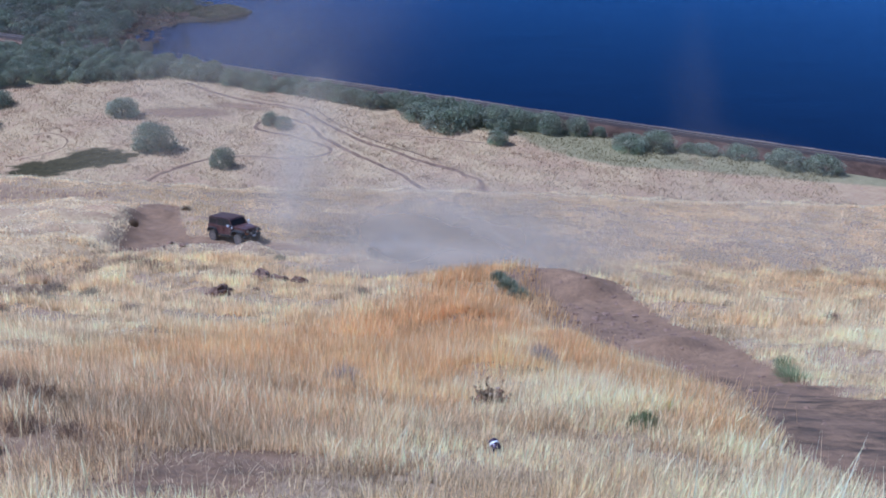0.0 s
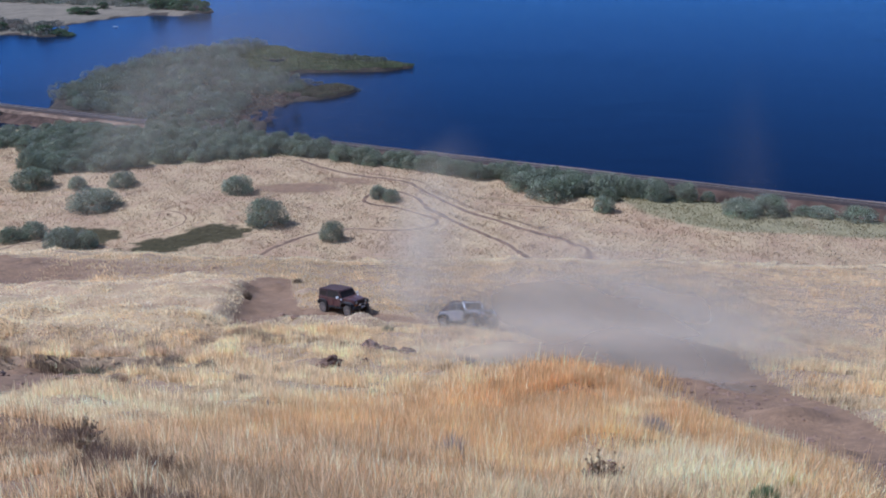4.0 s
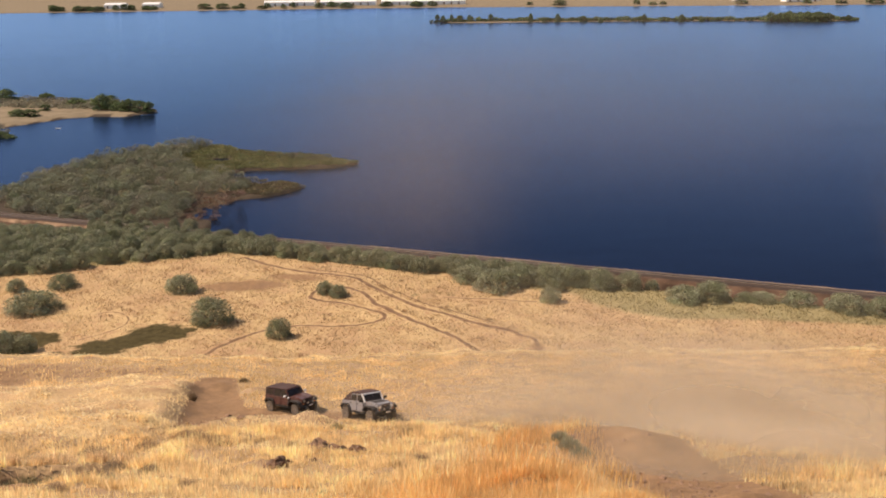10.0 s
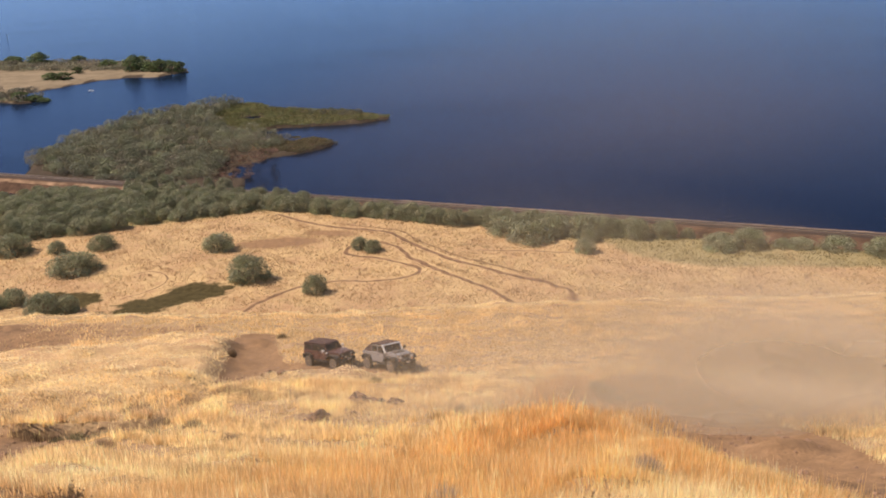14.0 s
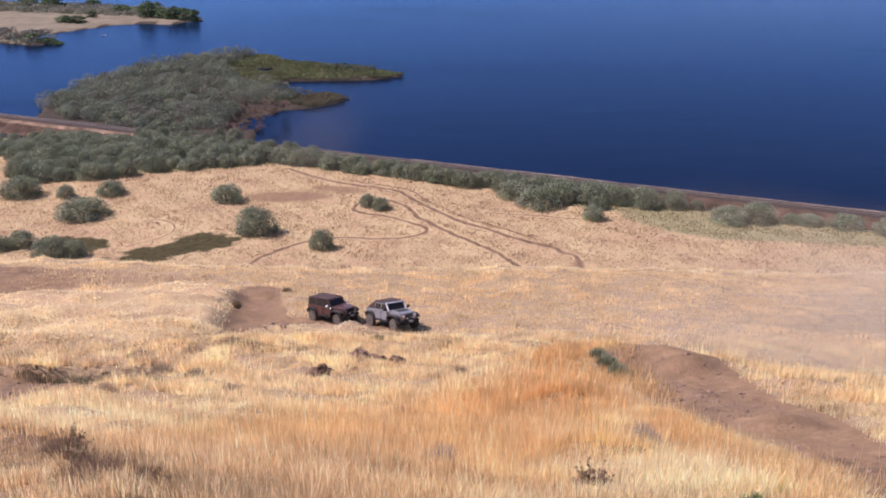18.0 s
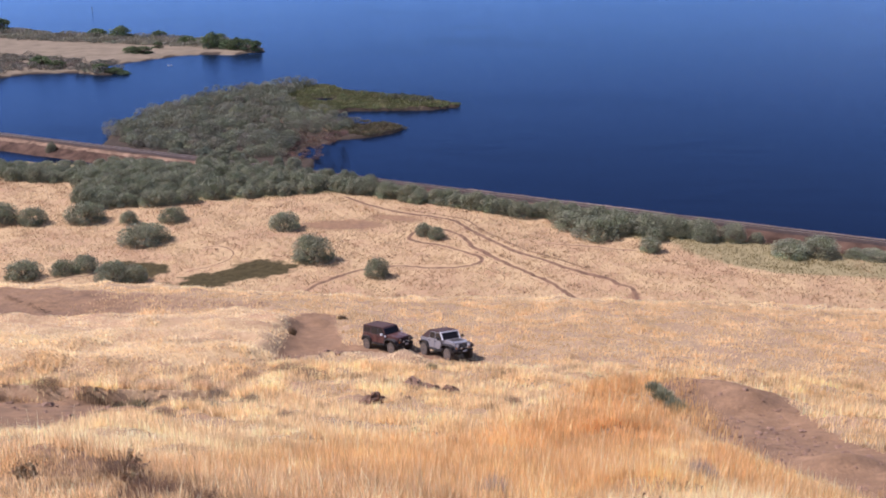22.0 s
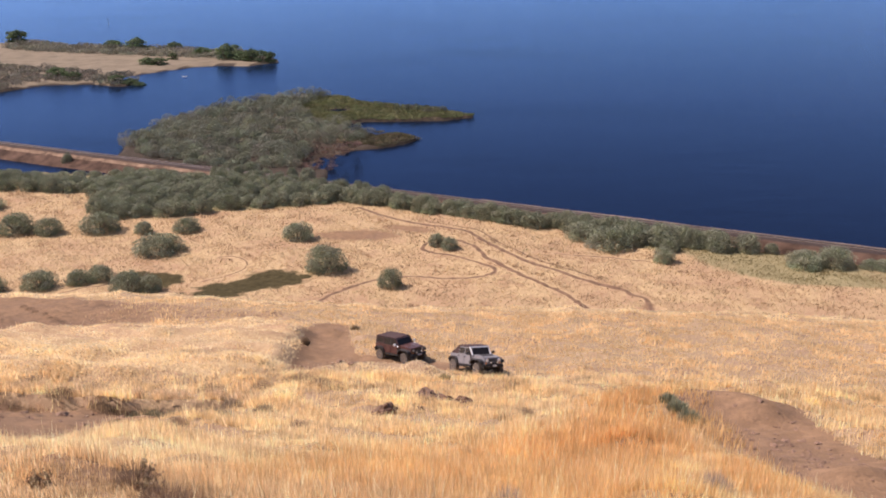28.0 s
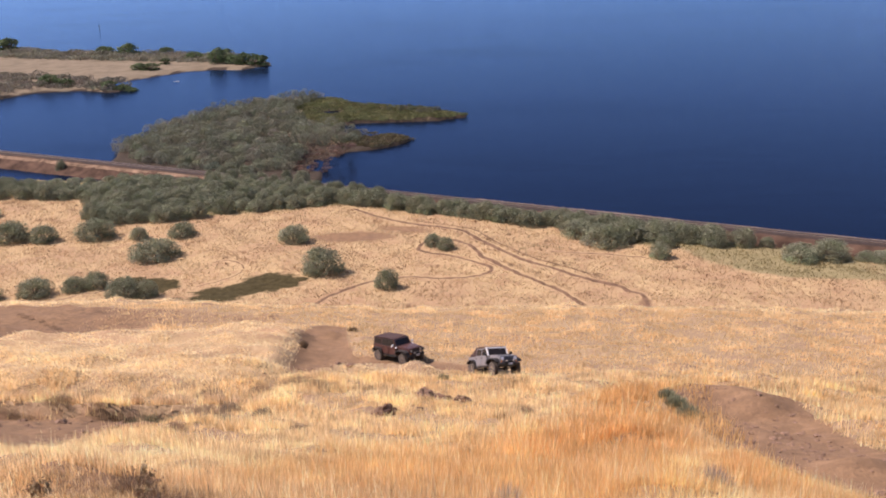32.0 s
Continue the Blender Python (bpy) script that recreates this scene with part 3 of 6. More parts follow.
def straw_litter(count):
    """Broken stalks lying on the bare ground."""
    x, y = np.concatenate([rng.uniform(-2.7, -0.2, count), rng.normal(-3.8, 0.9, count)]), np.concatenate([rng.uniform(5.6, 8.9, count), rng.normal(8.6, 1.2, count)])
    n = len(x)
    rgb = np.where(rng.uniform(0, 1, (n, 1)) < 0.5, PALE * 0.8, BROWN * 0.7) * rng.uniform(0.6, 1.1, (n, 1))
    return blades("straw_litter", x, y, rng.uniform(0.03, 0.08, n), rng.uniform(0.004, 0.009, n), rgb, 4.5, "broken dry stalks lying on bare earth")


straw_litter(3500)


def grass_round_viewpoint(count):
    """The same dry grass goes on uphill and to both sides."""
    x, y = rng.uniform(-9, 9, count), rng.uniform(-9, 3.4, count)
    n = len(x)
    rgb = (PALE + (GOLD - PALE) * rng.uniform(0, 1, (n, 1))) * rng.uniform(0.55, 1.0, (n, 1))
    return blades("near_grass", x, y, rng.uniform(0.1, 0.3, n), rng.uniform(0.006, 0.013, n), rgb, 0.5, "tall dry bleached grass on the hillside", single=True)


grass_round_viewpoint(50000)


def stubble(count):
    x, y = scatter(count, -150, 75, 139, 214, wedge=False)
    dirt, green, mud, weed, sand = cover_of(x, y)
    thick = clumped(x, y, 3.0, 1.0)
    worn_down = np.maximum.reduce([band(x, y, p, 0.8, 0.3) for p in WAYS])
    keep = (worn_down < 0.5) & (rail_side(x, y) < -10) & (weed < 0.35) & (dirt < 0.6) & (rng.uniform(0, 1, count) < 0.25 + 0.8 * thick)
    x, y, green = x[keep], y[keep], green[keep]
    n = len(x)
    rgb = (PALE * 0.63 + (np.array((0.40, 0.262, 0.155)) - PALE * 0.63) * np.clip(rng.uniform(-0.1, 0.65, n) + 0.5 * waves(x, y, 7.0, 3.3) + 0.35 * waves(x, y, 2.3, 1.3), 0, 1)[:, None])
    speck = np.clip(patchy(x, y, 0.8, 11) * 1.5 + 0.7 * patchy(x, y, 3.2, 12) + 0.5 * patchy(x, y, 11.0, 13) - 0.75, 0, 1)
    rgb = rgb + (np.array((0.30, 0.195, 0.125)) - rgb) * speck[:, None]
    rgb = rgb * (1 + 0.10 * patchy(x, y, 6.0, 14))[:, None]
    rgb = rgb + (np.array((0.285, 0.237, 0.122)) - rgb) * np.clip(green * 1.9 - 0.3 + 0.2 * patchy(x, y, 4.2, 9), 0, 1)[:, None]
    return blades("meadow_stubble", x, y, rng.uniform(0.12, 0.4, n) * (1 + 0.5 * speck), rng.uniform(0.1, 0.28, n), rgb * rng.uniform(0.8, 1.12, n)[:, None], 0.8, "short bleached stubble on the flat meadow", single=True)


stubble(260000)

# ---------------------------------------------------------------- building bits


def link_mesh(name, bm, material, smooth=False):
    me = bpy.data.meshes.new(name)
    bm.normal_update()
    bm.to_mesh(me)
    bm.free()
    me.materials.append(material)
    if smooth:
        me.polygons.foreach_set("use_smooth", np.ones(len(me.polygons), bool))
    return me


def part(name, bm, material, parent, label="", smooth=False):
    ob = new(name, link_mesh(name, bm, material, smooth) if isinstance(bm, bmesh.types.BMesh) else bm)
    ob.parent = parent
    if label:
        tagged(ob, label)
    return ob


def box(bm, x0, x1, y0, y1, z0, z1, bevel=0.0, m=None):
    r = bmesh.ops.create_cube(bm, size=1.0)
    vs = r["verts"]
    for v in vs:
        v.co = Vector((x0 + (v.co.x + 0.5) * (x1 - x0), y0 + (v.co.y + 0.5) * (y1 - y0), z0 + (v.co.z + 0.5) * (z1 - z0)))
    if bevel:
        es = list({e for v in vs for e in v.link_edges})
        vs = bmesh.ops.bevel(bm, geom=es, offset=bevel, segments=2, affect="EDGES")["verts"]
    if m is not None:
        for v in vs:
            v.co = m @ v.co
    return bm


def prism(bm, profile, y0, y1, bevel=0.0, pinch=None):
    """A side outline (x, z) drawn out from y0 to y1. pinch(x, y, z) may move each corner."""
    a = [bm.verts.new((x, y0, z)) for x, z in profile]
    b = [bm.verts.new((x, y1, z)) for x, z in profile]
    fs = [bm.faces.new(a), bm.faces.new(b[::-1])]
    n = len(a)
    for i in range(n):
        fs.append(bm.faces.new((a[i], b[i], b[(i + 1) % n], a[(i + 1) % n])))
    if pinch:
        for v in a + b:
            v.co = Vector(pinch(*v.co))
    bmesh.ops.recalc_face_normals(bm, faces=fs)
    if bevel:
        bmesh.ops.bevel(bm, geom=list({e for f in fs for e in f.edges}), offset=bevel, segments=2, affect="EDGES")
    return bm


def lathe(bm, rings, sides, m=None):
    """Rings of (radius, along y), closed at both ends."""
    loops = []
    for r, y in rings:
        loops.append([bm.verts.new((r * math.cos(2 * math.pi * i / sides), y, r * math.sin(2 * math.pi * i / sides))) for i in range(sides)])
    for a, b in zip(loops, loops[1:]):
        for i in range(sides):
            bm.faces.new((a[i], a[(i + 1) % sides], b[(i + 1) % sides], b[i]))
    bm.faces.new(loops[0][::-1])
    bm.faces.new(loops[-1])
    if m is not None:
        for lp in loops:
            for v in lp:
                v.co = m @ v.co
    bmesh.ops.recalc_face_normals(bm, faces=bm.faces)
    return bm


def empty(name, label, category, group="", at=None):
    ob = tagged(new(name), label, category, group)
    if at is not None:
        ob.matrix_world = at
    return ob


# ---------------------------------------------------------------- bushes and trees
SAGE = np.array((0.262, 0.275, 0.185))


def crown_mesh(name, wide, tall, lobes, leaves, seed, size=0.3, rgb=SAGE, base=0.05):
    """A crown of many leaf sprays round several uneven lobes."""
    r = np.random.default_rng(seed)
    skirt = lobes // 3
    ang = np.arange(lobes) * 2.4 + r.uniform(-0.4, 0.4, lobes)
    out = np.sqrt((np.arange(lobes) + 0.5) / (lobes - skirt)) * r.uniform(0.85, 1.05, lobes)
    rad = out * wide * 0.39
    c = np.stack([np.cos(ang) * rad, np.sin(ang) * rad, tall * (0.14 + 0.62 * np.sqrt(np.clip(1 - out ** 2, 0, 1)) * r.uniform(0.85, 1.1, lobes))], -1)
    c[-skirt:, :2] = np.stack([np.cos(ang[:skirt] * 1.1), np.sin(ang[:skirt] * 1.1)], -1) * wide * r.uniform(0.28, 0.36, (skirt, 1))
    c[-skirt:, 2] = tall * r.uniform(0.08, 0.2, skirt)
    k = r.uniform(0.125, 0.19, lobes)
    s = np.stack([k * wide, k * wide, k * wide * 0.85], -1)
    return leaf_cloud(name, c, s, leaves, r, size, rgb, base * tall)


def leaf_cloud(name, c, s, leaves, r, size, rgb, floor):
    """Leaf sprays on the shells of lobes with centres c and radii s."""
    lobes = len(c)
    k = r.integers(0, lobes, leaves)
    d = r.normal(size=(leaves, 3))
    d /= np.linalg.norm(d, axis=1)[:, None]
    shell = r.uniform(0.5, 1.04, leaves)[:, None] ** 0.45
    p = c[k] + s[k] * d * shell
    p[:, 2] = np.abs(p[:, 2] - floor) + floor
    u = r.normal(size=(leaves, 3)) + np.array([0, 0, 0.6])
    u /= np.linalg.norm(u, axis=1)[:, None]
    v = np.cross(u, d + 0.4 * r.normal(size=(leaves, 3)))
    v /= np.linalg.norm(v, axis=1)[:, None] + 1e-9
    ln, wd = size * r.uniform(0.6, 1.3, (leaves, 1)), size * r.uniform(0.35, 0.7, (leaves, 1))
    V = np.stack([p - u * ln * 0.5, p + v * wd * 0.5, p + u * ln * 0.6, p - v * wd * 0.5], 1).reshape(-1, 3)
    me = raw_mesh(name, V, np.arange(leaves * 4).reshape(-1, 4))
    col = rgb * (1 + 0.16 * patchy(p[:, 0], p[:, 1], 6.0, 4)[:, None]) * r.uniform(0.8, 1.15, (leaves, 1)) * (1 + 0.04 * r.normal(size=(lobes, 3)))[k] * (1 + 0.17 * r.normal(size=(lobes, 1)))[k]
    tint_layer(me, np.repeat(np.clip(col, 0.01, 1), 4, 0))
    me.materials.append(M_LEAF)
    return me


def trunk_mesh(name, wide, tall, seed, stems=5):
    r = random.Random(seed)
    bm = bmesh.new()
    for i in range(stems):
        a, lean = r.uniform(0, 6.28), r.uniform(0.1, 0.32) * wide
        top = Vector((math.cos(a) * lean, math.sin(a) * lean, tall * r.uniform(0.5, 0.75)))
        turn = top.to_track_quat("Y", "Z").to_matrix().to_4x4()
        lathe(bm, [(0.05 * tall * 0.6, -0.25), (0.03 * tall, top.length * 0.5), (0.008 * tall, top.length)], 6, turn)
    return link_mesh(name, bm, M_BARK)


def bush_kind(seed, wide, tall, leaves, rgb=SAGE, size=0.3, lobes=9):
    return crown_mesh("crown", wide, tall, lobes, leaves, seed, size, rgb), trunk_mesh("trunk", wide, tall, seed)


BUSHES = [bush_kind(s, 8.0, 4.6, 6000, SAGE * f, 0.30, 36) for s, f in ((1, 1.0), (2, 0.88), (3, 1.12), (4, 0.95))]
LOW = [bush_kind(s, 9.0, 3.0, 2200, SAGE * 0.85, 0.32, 12) for s in (7, 8)]


def plant_bush(kind, x, y, wide, tall, turn, label, group, name="olive_bush", ref=(8.0, 4.6)):
    crown, trunk = kind
    ob = empty(name, label, "bush", group)
    ob.matrix_world = Matrix.LocRotScale((x, y, float(height(x, y)) - 0.05), Euler((0, 0, turn)), (wide / ref[0], wide / ref[0], tall / ref[1]))
    part("crown", crown, None, ob)
    part("trunk", trunk, None, ob)
    return ob


SINGLE = [(-40.9, 159.4, 8.1, 4.8), (-28.1, 152.4, 4.7, 3.3), (-51.1, 178.6, 7.0, 3.6), (-23.1, 175.8, 3.6, 2.6), (-20.5, 174.0, 3.6, 2.5), (-75.1, 181.9, 6.2, 3.0), (-83.7, 180.3, 4.0, 2.6), (-93.0, 180.8, 8.8, 4.1), (-102.8, 177.9, 6.2, 3.6),
          (-109.9, 178.2, 8.6, 4.1), (-126.8, 195.0, 9.0, 3.0), (-75.3, 168.0, 10.4, 3.8), (-87.9, 146.6, 6.6, 3.1), (-82.4, 149.8, 5.0, 2.4), (-79.4, 151.8, 5.0, 2.9), (-72.2, 147.0, 6.6, 3.7), (-68.6, 147.4, 4.8, 3.0), (-95.0, 143.4, 6.0, 3.0), (18.9, 169.5, 4.4, 3.0)]
for i, (x, y, wd, tl) in enumerate(SINGLE):
    plant_bush(BUSHES[i % 4], x, y, wd, tl, i * 1.7, "round grey-green olive bush standing alone on the dry meadow", "bushes on the meadow")
r = random.Random(11)


def along_rail(s, d):
    """The place s metres along the railway from its left mark and d metres towards the lake."""
    return RAIL_A[0] + RAIL_DIR.x * s - RAIL_DIR.y * d, RAIL_A[1] + RAIL_DIR.y * s + RAIL_DIR.x * d


# belt of bushes between meadow and railway
belt = []
for i in range(62):
    x, y = along_rail(112 + i * 2.1 + r.uniform(-0.8, 0.8), -14.0 - r.uniform(0, 3))
    if x < 30:
        belt.append((x, y, r.uniform(4.6, 7.2), r.uniform(2.8, 4.0)))
THICK = [[(-101, 191), (-83, 192), (-61, 202), (-50, 206), (-52, 214), (-70, 222), (-95, 231), (-106, 230), (-112, 215), (-105, 205)],
         [(-165, 213), (-132, 211), (-108, 214), (-112, 224), (-130, 236), (-165, 246)],
         [(-140, 226), (-112, 222), (-96, 230), (-100, 238), (-114, 243), (-124, 244), (-134, 236)]]
tries = 0
while tries < 4000 and len(belt) < 275:
    tries += 1
    x, y = r.uniform(-160, -50), r.uniform(190, 244)
    if max(float(inside(np.array(x), np.array(y), p, 0.5)) for p in THICK) > 0.5 and all((x - b[0]) ** 2 + (y - b[1]) ** 2 > 11 for b in belt) and math.hypot(x + 74, y - 214) > 4.5:
        small = x < -82 and y > 223
        belt.append((x, y, r.uniform(3.0, 4.4), r.uniform(1.4, 2.0)) if small else (x, y, r.uniform(4.4, 7.2), r.uniform(2.6, 3.9)))
for x, y, wd, tl in ((9.4, 178.1, 10.2, 3.9), (4.5, 183.6, 7.5, 3.5), (14.1, 180.2, 6.5, 4.0), (19.9, 180.1, 7.4, 3.7), (20.5, 176.0, 4.2, 2.5), (25.7, 180.5, 6.4, 3.2), (29.8, 176.9, 5.7, 3.5), (34.6, 177.0, 5.8, 3.4), (39.1, 176.9, 3.3, 2.2),
                     (43.1, 168.5, 7.4, 3.2), (48.4, 169.3, 7.4, 3.7), (45.3, 176.7, 2.8, 1.6), (54.2, 168.4, 4.3, 1.7), (57.1, 167.8, 5.8, 2.0), (63, 166, 7, 2.6), (70, 162, 8, 3.0), (76, 160, 8, 3.0)):
    belt.append((x, y, wd, tl))
for i, (x, y, wd, tl) in enumerate(belt):
    plant_bush(BUSHES[i % 4], x, y, wd, tl, r.uniform(0, 6), "grey-green olive bush in the thicket beside the railway", "bushes along the railway")
for i in range(26):    # scrub grown over the bank where the island joins it
    x, y = along_rail(84 + i * 2.1 + r.uniform(-0.9, 0.9), r.uniform(-5.0, -3.0) if i % 3 else r.uniform(3.6, 6.0))
    plant_bush(BUSHES[i % 4], x, y, r.uniform(3.2, 5.0), r.uniform(2.6, 3.7), r.uniform(0, 6), "grey-green olive bush overgrowing the railway bank", "bushes along the railway").location.z += 1.7 if i % 3 else 0.6
x, y = along_rail(33, -5)
plant_bush(BUSHES[1], x, y, 3.6, 4.0, 0.4, "dark rounded bush on the side of the railway bank", "bushes along the railway")

# ---------------------------------------------------------------- island, far spit, far bank
nr = np.random.default_rng(21)


def thicket(name, outline, lobes, leaves, tall, size, rgb, label, wide=3.2):
    """Uncountable bushes grown together, as one stand."""
    o = np.array(outline)
    lo, hi = o.min(0), o.max(0)
    area = abs(sum(a[0] * b[1] - b[0] * a[1] for a, b in zip(outline, outline[1:] + outline[:1]))) / 2
    gap = math.sqrt(area / lobes)
    q = np.stack(np.meshgrid(np.arange(lo[0], hi[0], gap), np.arange(lo[1], hi[1], gap)), -1).reshape(-1, 2)
    q = q + nr.uniform(-0.42, 0.42, q.shape) * gap
    q = q[inside(q[:, 0], q[:, 1], outline, 0.5) > 0.5]
    q = q[bump_at(q[:, 0], q[:, 1], -81.5, 347.5, 4.0, 4.5) < 0.35]
    lobes = len(q)
    base = height(q[:, 0], q[:, 1])
    h = tall * nr.uniform(0.4, 1.1, lobes) * (0.8 + 0.3 * waves(q[:, 0], q[:, 1], 9.0))
    c = np.stack([q[:, 0], q[:, 1], base + h * 0.42], -1)
    s = np.stack([wide * nr.uniform(0.6, 1.1, lobes), wide * nr.uniform(0.6, 1.1, lobes), h * 0.55], -1)
    return tagged(new(name, leaf_cloud(name, c, s, leaves, nr, size, rgb, 0.1)), label, "bushes", kind="stuff")


THICKET = [(-133, 279), (-136, 289), (-136, 302), (-133, 317), (-131, 333), (-127, 347), (-121, 360), (-114, 371), (-104, 380), (-91, 380), (-96, 363), (-96, 348), (-89, 330), (-80, 316), (-69, 315), (-62, 306), (-61, 293), (-67, 285), (-74, 282), (-73, 268), (-72, 251), (-88, 249), (-107, 257), (-122, 266)]
thicket("island_thicket", THICKET, 540, 210000, 4.6, 0.38, np.array((0.198, 0.205, 0.146)), "grey-green bushes crowding the low island", 2.45)
thicket("reed_bed", [(-102, 376), (-88, 379), (-73, 362), (-62, 357), (-46, 351), (-29, 338), (-40, 331), (-49, 329), (-59, 328), (-67, 328), (-72, 323), (-73, 312), (-84, 327), (-93, 344)], 460, 42000, 0.8, 0.5, np.array((0.15, 0.155, 0.072)), "yellow-green reeds on the island's low tip", 2.2)
thicket("reed_bed", [(-63, 304), (-51, 303), (-44, 297), (-48, 289), (-54, 284), (-66, 284)], 110, 9000, 0.7, 0.5, np.array((0.12, 0.105, 0.062)), "brownish reeds on a low mud spit", 1.7)
thicket("red_brush", [(-75, 283), (-60, 280), (-56, 272), (-57, 262), (-61, 253), (-68, 246), (-74, 262)], 60, 4500, 1.2, 0.4, np.array((0.17, 0.115, 0.09)), "bare reddish brush at the muddy water's edge", 1.5)
thicket("tip_brush", [(-60, 352), (-46, 349), (-40, 343), (-48, 341), (-60, 345)], 14, 3500, 2.6, 0.45, SAGE * 0.55, "dark low bushes on the island's reedy tip", 1.8)
thicket("reed_bed", [(-351, 595), (-300, 570), (-249, 556), (-210, 544), (-178, 530), (-165, 508), (-176, 501), (-209, 512), (-246, 522), (-285, 533), (-330, 552)], 300, 26000, 3.2, 1.0, np.array((0.225, 0.215, 0.16)), "grey-green willows along the far spit", 5.0)
thicket("reed_bed", [(-289, 474), (-257, 464), (-229, 452), (-202, 440), (-186, 412), (-199, 407), (-214, 418), (-232, 414), (-240, 392), (-300, 400), (-330, 440)], 240, 26000, 3.4, 0.8, np.array((0.195, 0.18, 0.14)), "grey-green brush on the shore of the far spit", 3.5)
GREENTREE = np.array((0.075, 0.10, 0.05))
TREES = [bush_kind(s, 8.0, 8.0, 1300, GREENTREE * f * 1.8, 0.8, 18) for s, f in ((31, 1.0), (32, 0.8))]
FAR_TREES = [(-176, 500, 11, 11), (-160, 494, 10, 8.5), (-154, 492, 9, 8), (-149, 490, 7, 7), (-166, 498, 10, 6), (-205, 500, 6, 4.5), (-245, 545, 13, 10), (-222, 545, 10, 6), (-262, 552, 12, 7), (-341, 585, 15, 11), (-196, 520, 10, 6),
             (-204, 478, 10, 5), (-211, 480, 9, 4.5), (-191, 414, 9, 5), (-185.5, 411.5, 7, 5), (-197, 414, 9, 5), (-232, 428, 10, 7), (-222, 424, 8, 5), (-185, 540, 9, 5), (-173, 512, 10, 5)]
for i, (x, y, wd, tl) in enumerate(FAR_TREES):
    plant_bush(TREES[i % 2], x, y, wd * 1.1, tl * 0.8, i * 2.1, "dark green tree at the water's edge of the far spit", "trees on the far spit", "shore_tree", (8.0, 8.0))
r = random.Random(5)
for i in range(34):
    x = r.choice((r.uniform(-20, 150), r.uniform(-20, 150), r.uniform(150, 420), r.uniform(500, 600), r.uniform(520, 590)))
    y = 1690 - 0.21 * max(x, 0) - 0.00012 * x * x + r.uniform(-6, 6)
    big = x > 500
    plant_bush(TREES[i % 2], x, y, r.uniform(20, 34) if big else r.uniform(8, 14), r.uniform(16, 20) if big else r.uniform(9, 18), r.uniform(0, 6), "dark tree on the long low island far out in the lake", "trees on the long island", "island_tree", (8.0, 8.0))
for i in range(46):
    x = r.uniform(-1250, 1250)
    y = 2925 - 0.32 * max(x, 0)
    plant_bush(TREES[i % 2], x, y + r.uniform(0, 25), r.uniform(18, 50), r.uniform(9, 20), r.uniform(0, 6), "tree on the far bank of the lake", "trees on the far bank", "bank_tree", (8.0, 8.0))
thicket("island_scrub", [(-25, 1696), (200, 1672), (420, 1628), (560, 1575), (640, 1550), (640, 1542), (555, 1562), (420, 1616), (200, 1662), (-20, 1688)], 150, 9000, 7.0, 4.0, GREENTREE * 1.3, "low dark scrub on the long island far out in the lake", 8.0)
M_SHED = worn("white_sheet_metal", (0.8, 0.8, 0.78), 0.5, amount=0.08, scale=0.2)
M_SHEDROOF = worn("pale_roof_sheet", (0.72, 0.73, 0.74), 0.4, amount=0.1, scale=0.2)


def warehouse(x, y, lon, deep, tall):
    ob = empty("warehouse", "long white metal warehouse on the far bank", "building", "warehouses on the far bank", pose(x, y, float(height(x, y)) - 0.5))
    part("wall", box(bmesh.new(), -lon / 2, lon / 2, -deep / 2, deep / 2, 0, tall), M_SHED, ob)
    part("roof", prism(bmesh.new(), [(-deep / 2 - 1, tall + 0.1), (deep / 2 + 1, tall + 0.1), (0, tall + deep * 0.12)], -lon / 2 - 1, lon / 2 + 1), M_SHEDROOF, ob).matrix_basis = pose(0, 0, 0, 0, 0, 90)
    for i in range(int(lon // 22)):
        part("door", box(bmesh.new(), -lon / 2 + 8 + i * 22, -lon / 2 + 13 + i * 22, -deep / 2 - 0.15, -deep / 2 + 0.1, 0.4, tall * 0.7), M_BARK, ob)


for x, y, lon in ((-460, 3010, 150), (-285, 3010, 165), (-60, 3000, 250), (-880, 3030, 50), (-990, 3030, 60), (880, 2850, 120), (960, 2700, 90)):
    warehouse(x, y, lon, 45, 11)

# railway on its bank
M_RAIL = worn("rusty_rail", (0.42, 0.33, 0.27), 0.4, metal=0.6, amount=0.3)
M_BALLAST = worn("grey_brown_ballast", (0.042, 0.029, 0.025), 0.95, amount=0.35, scale=1.5)
M_BANK = worn("reddish_bank_earth", (0.092, 0.056, 0.039), 0.95, amount=0.6, scale=0.35, spec=0.1)
M_SHOULDER = worn("dry_grass_shoulder", (0.225, 0.15, 0.10), 0.95, amount=0.6, scale=0.4, spec=0.1)
M_RIPRAP = worn("pale_riprap", (0.30, 0.215, 0.16), 0.9, amount=0.4, scale=0.8, spec=0.1)
railway = empty("railway_track", "single rusty railway line on a low reddish earth bank", "railway")
tagged(railway, kind="structure")
RX, RY = along_rail(-400, 0)
railway.matrix_world = pose(RX, RY, 0.0, 0, 0, math.degrees(math.atan2(RAIL_DIR.y, RAIL_DIR.x)))


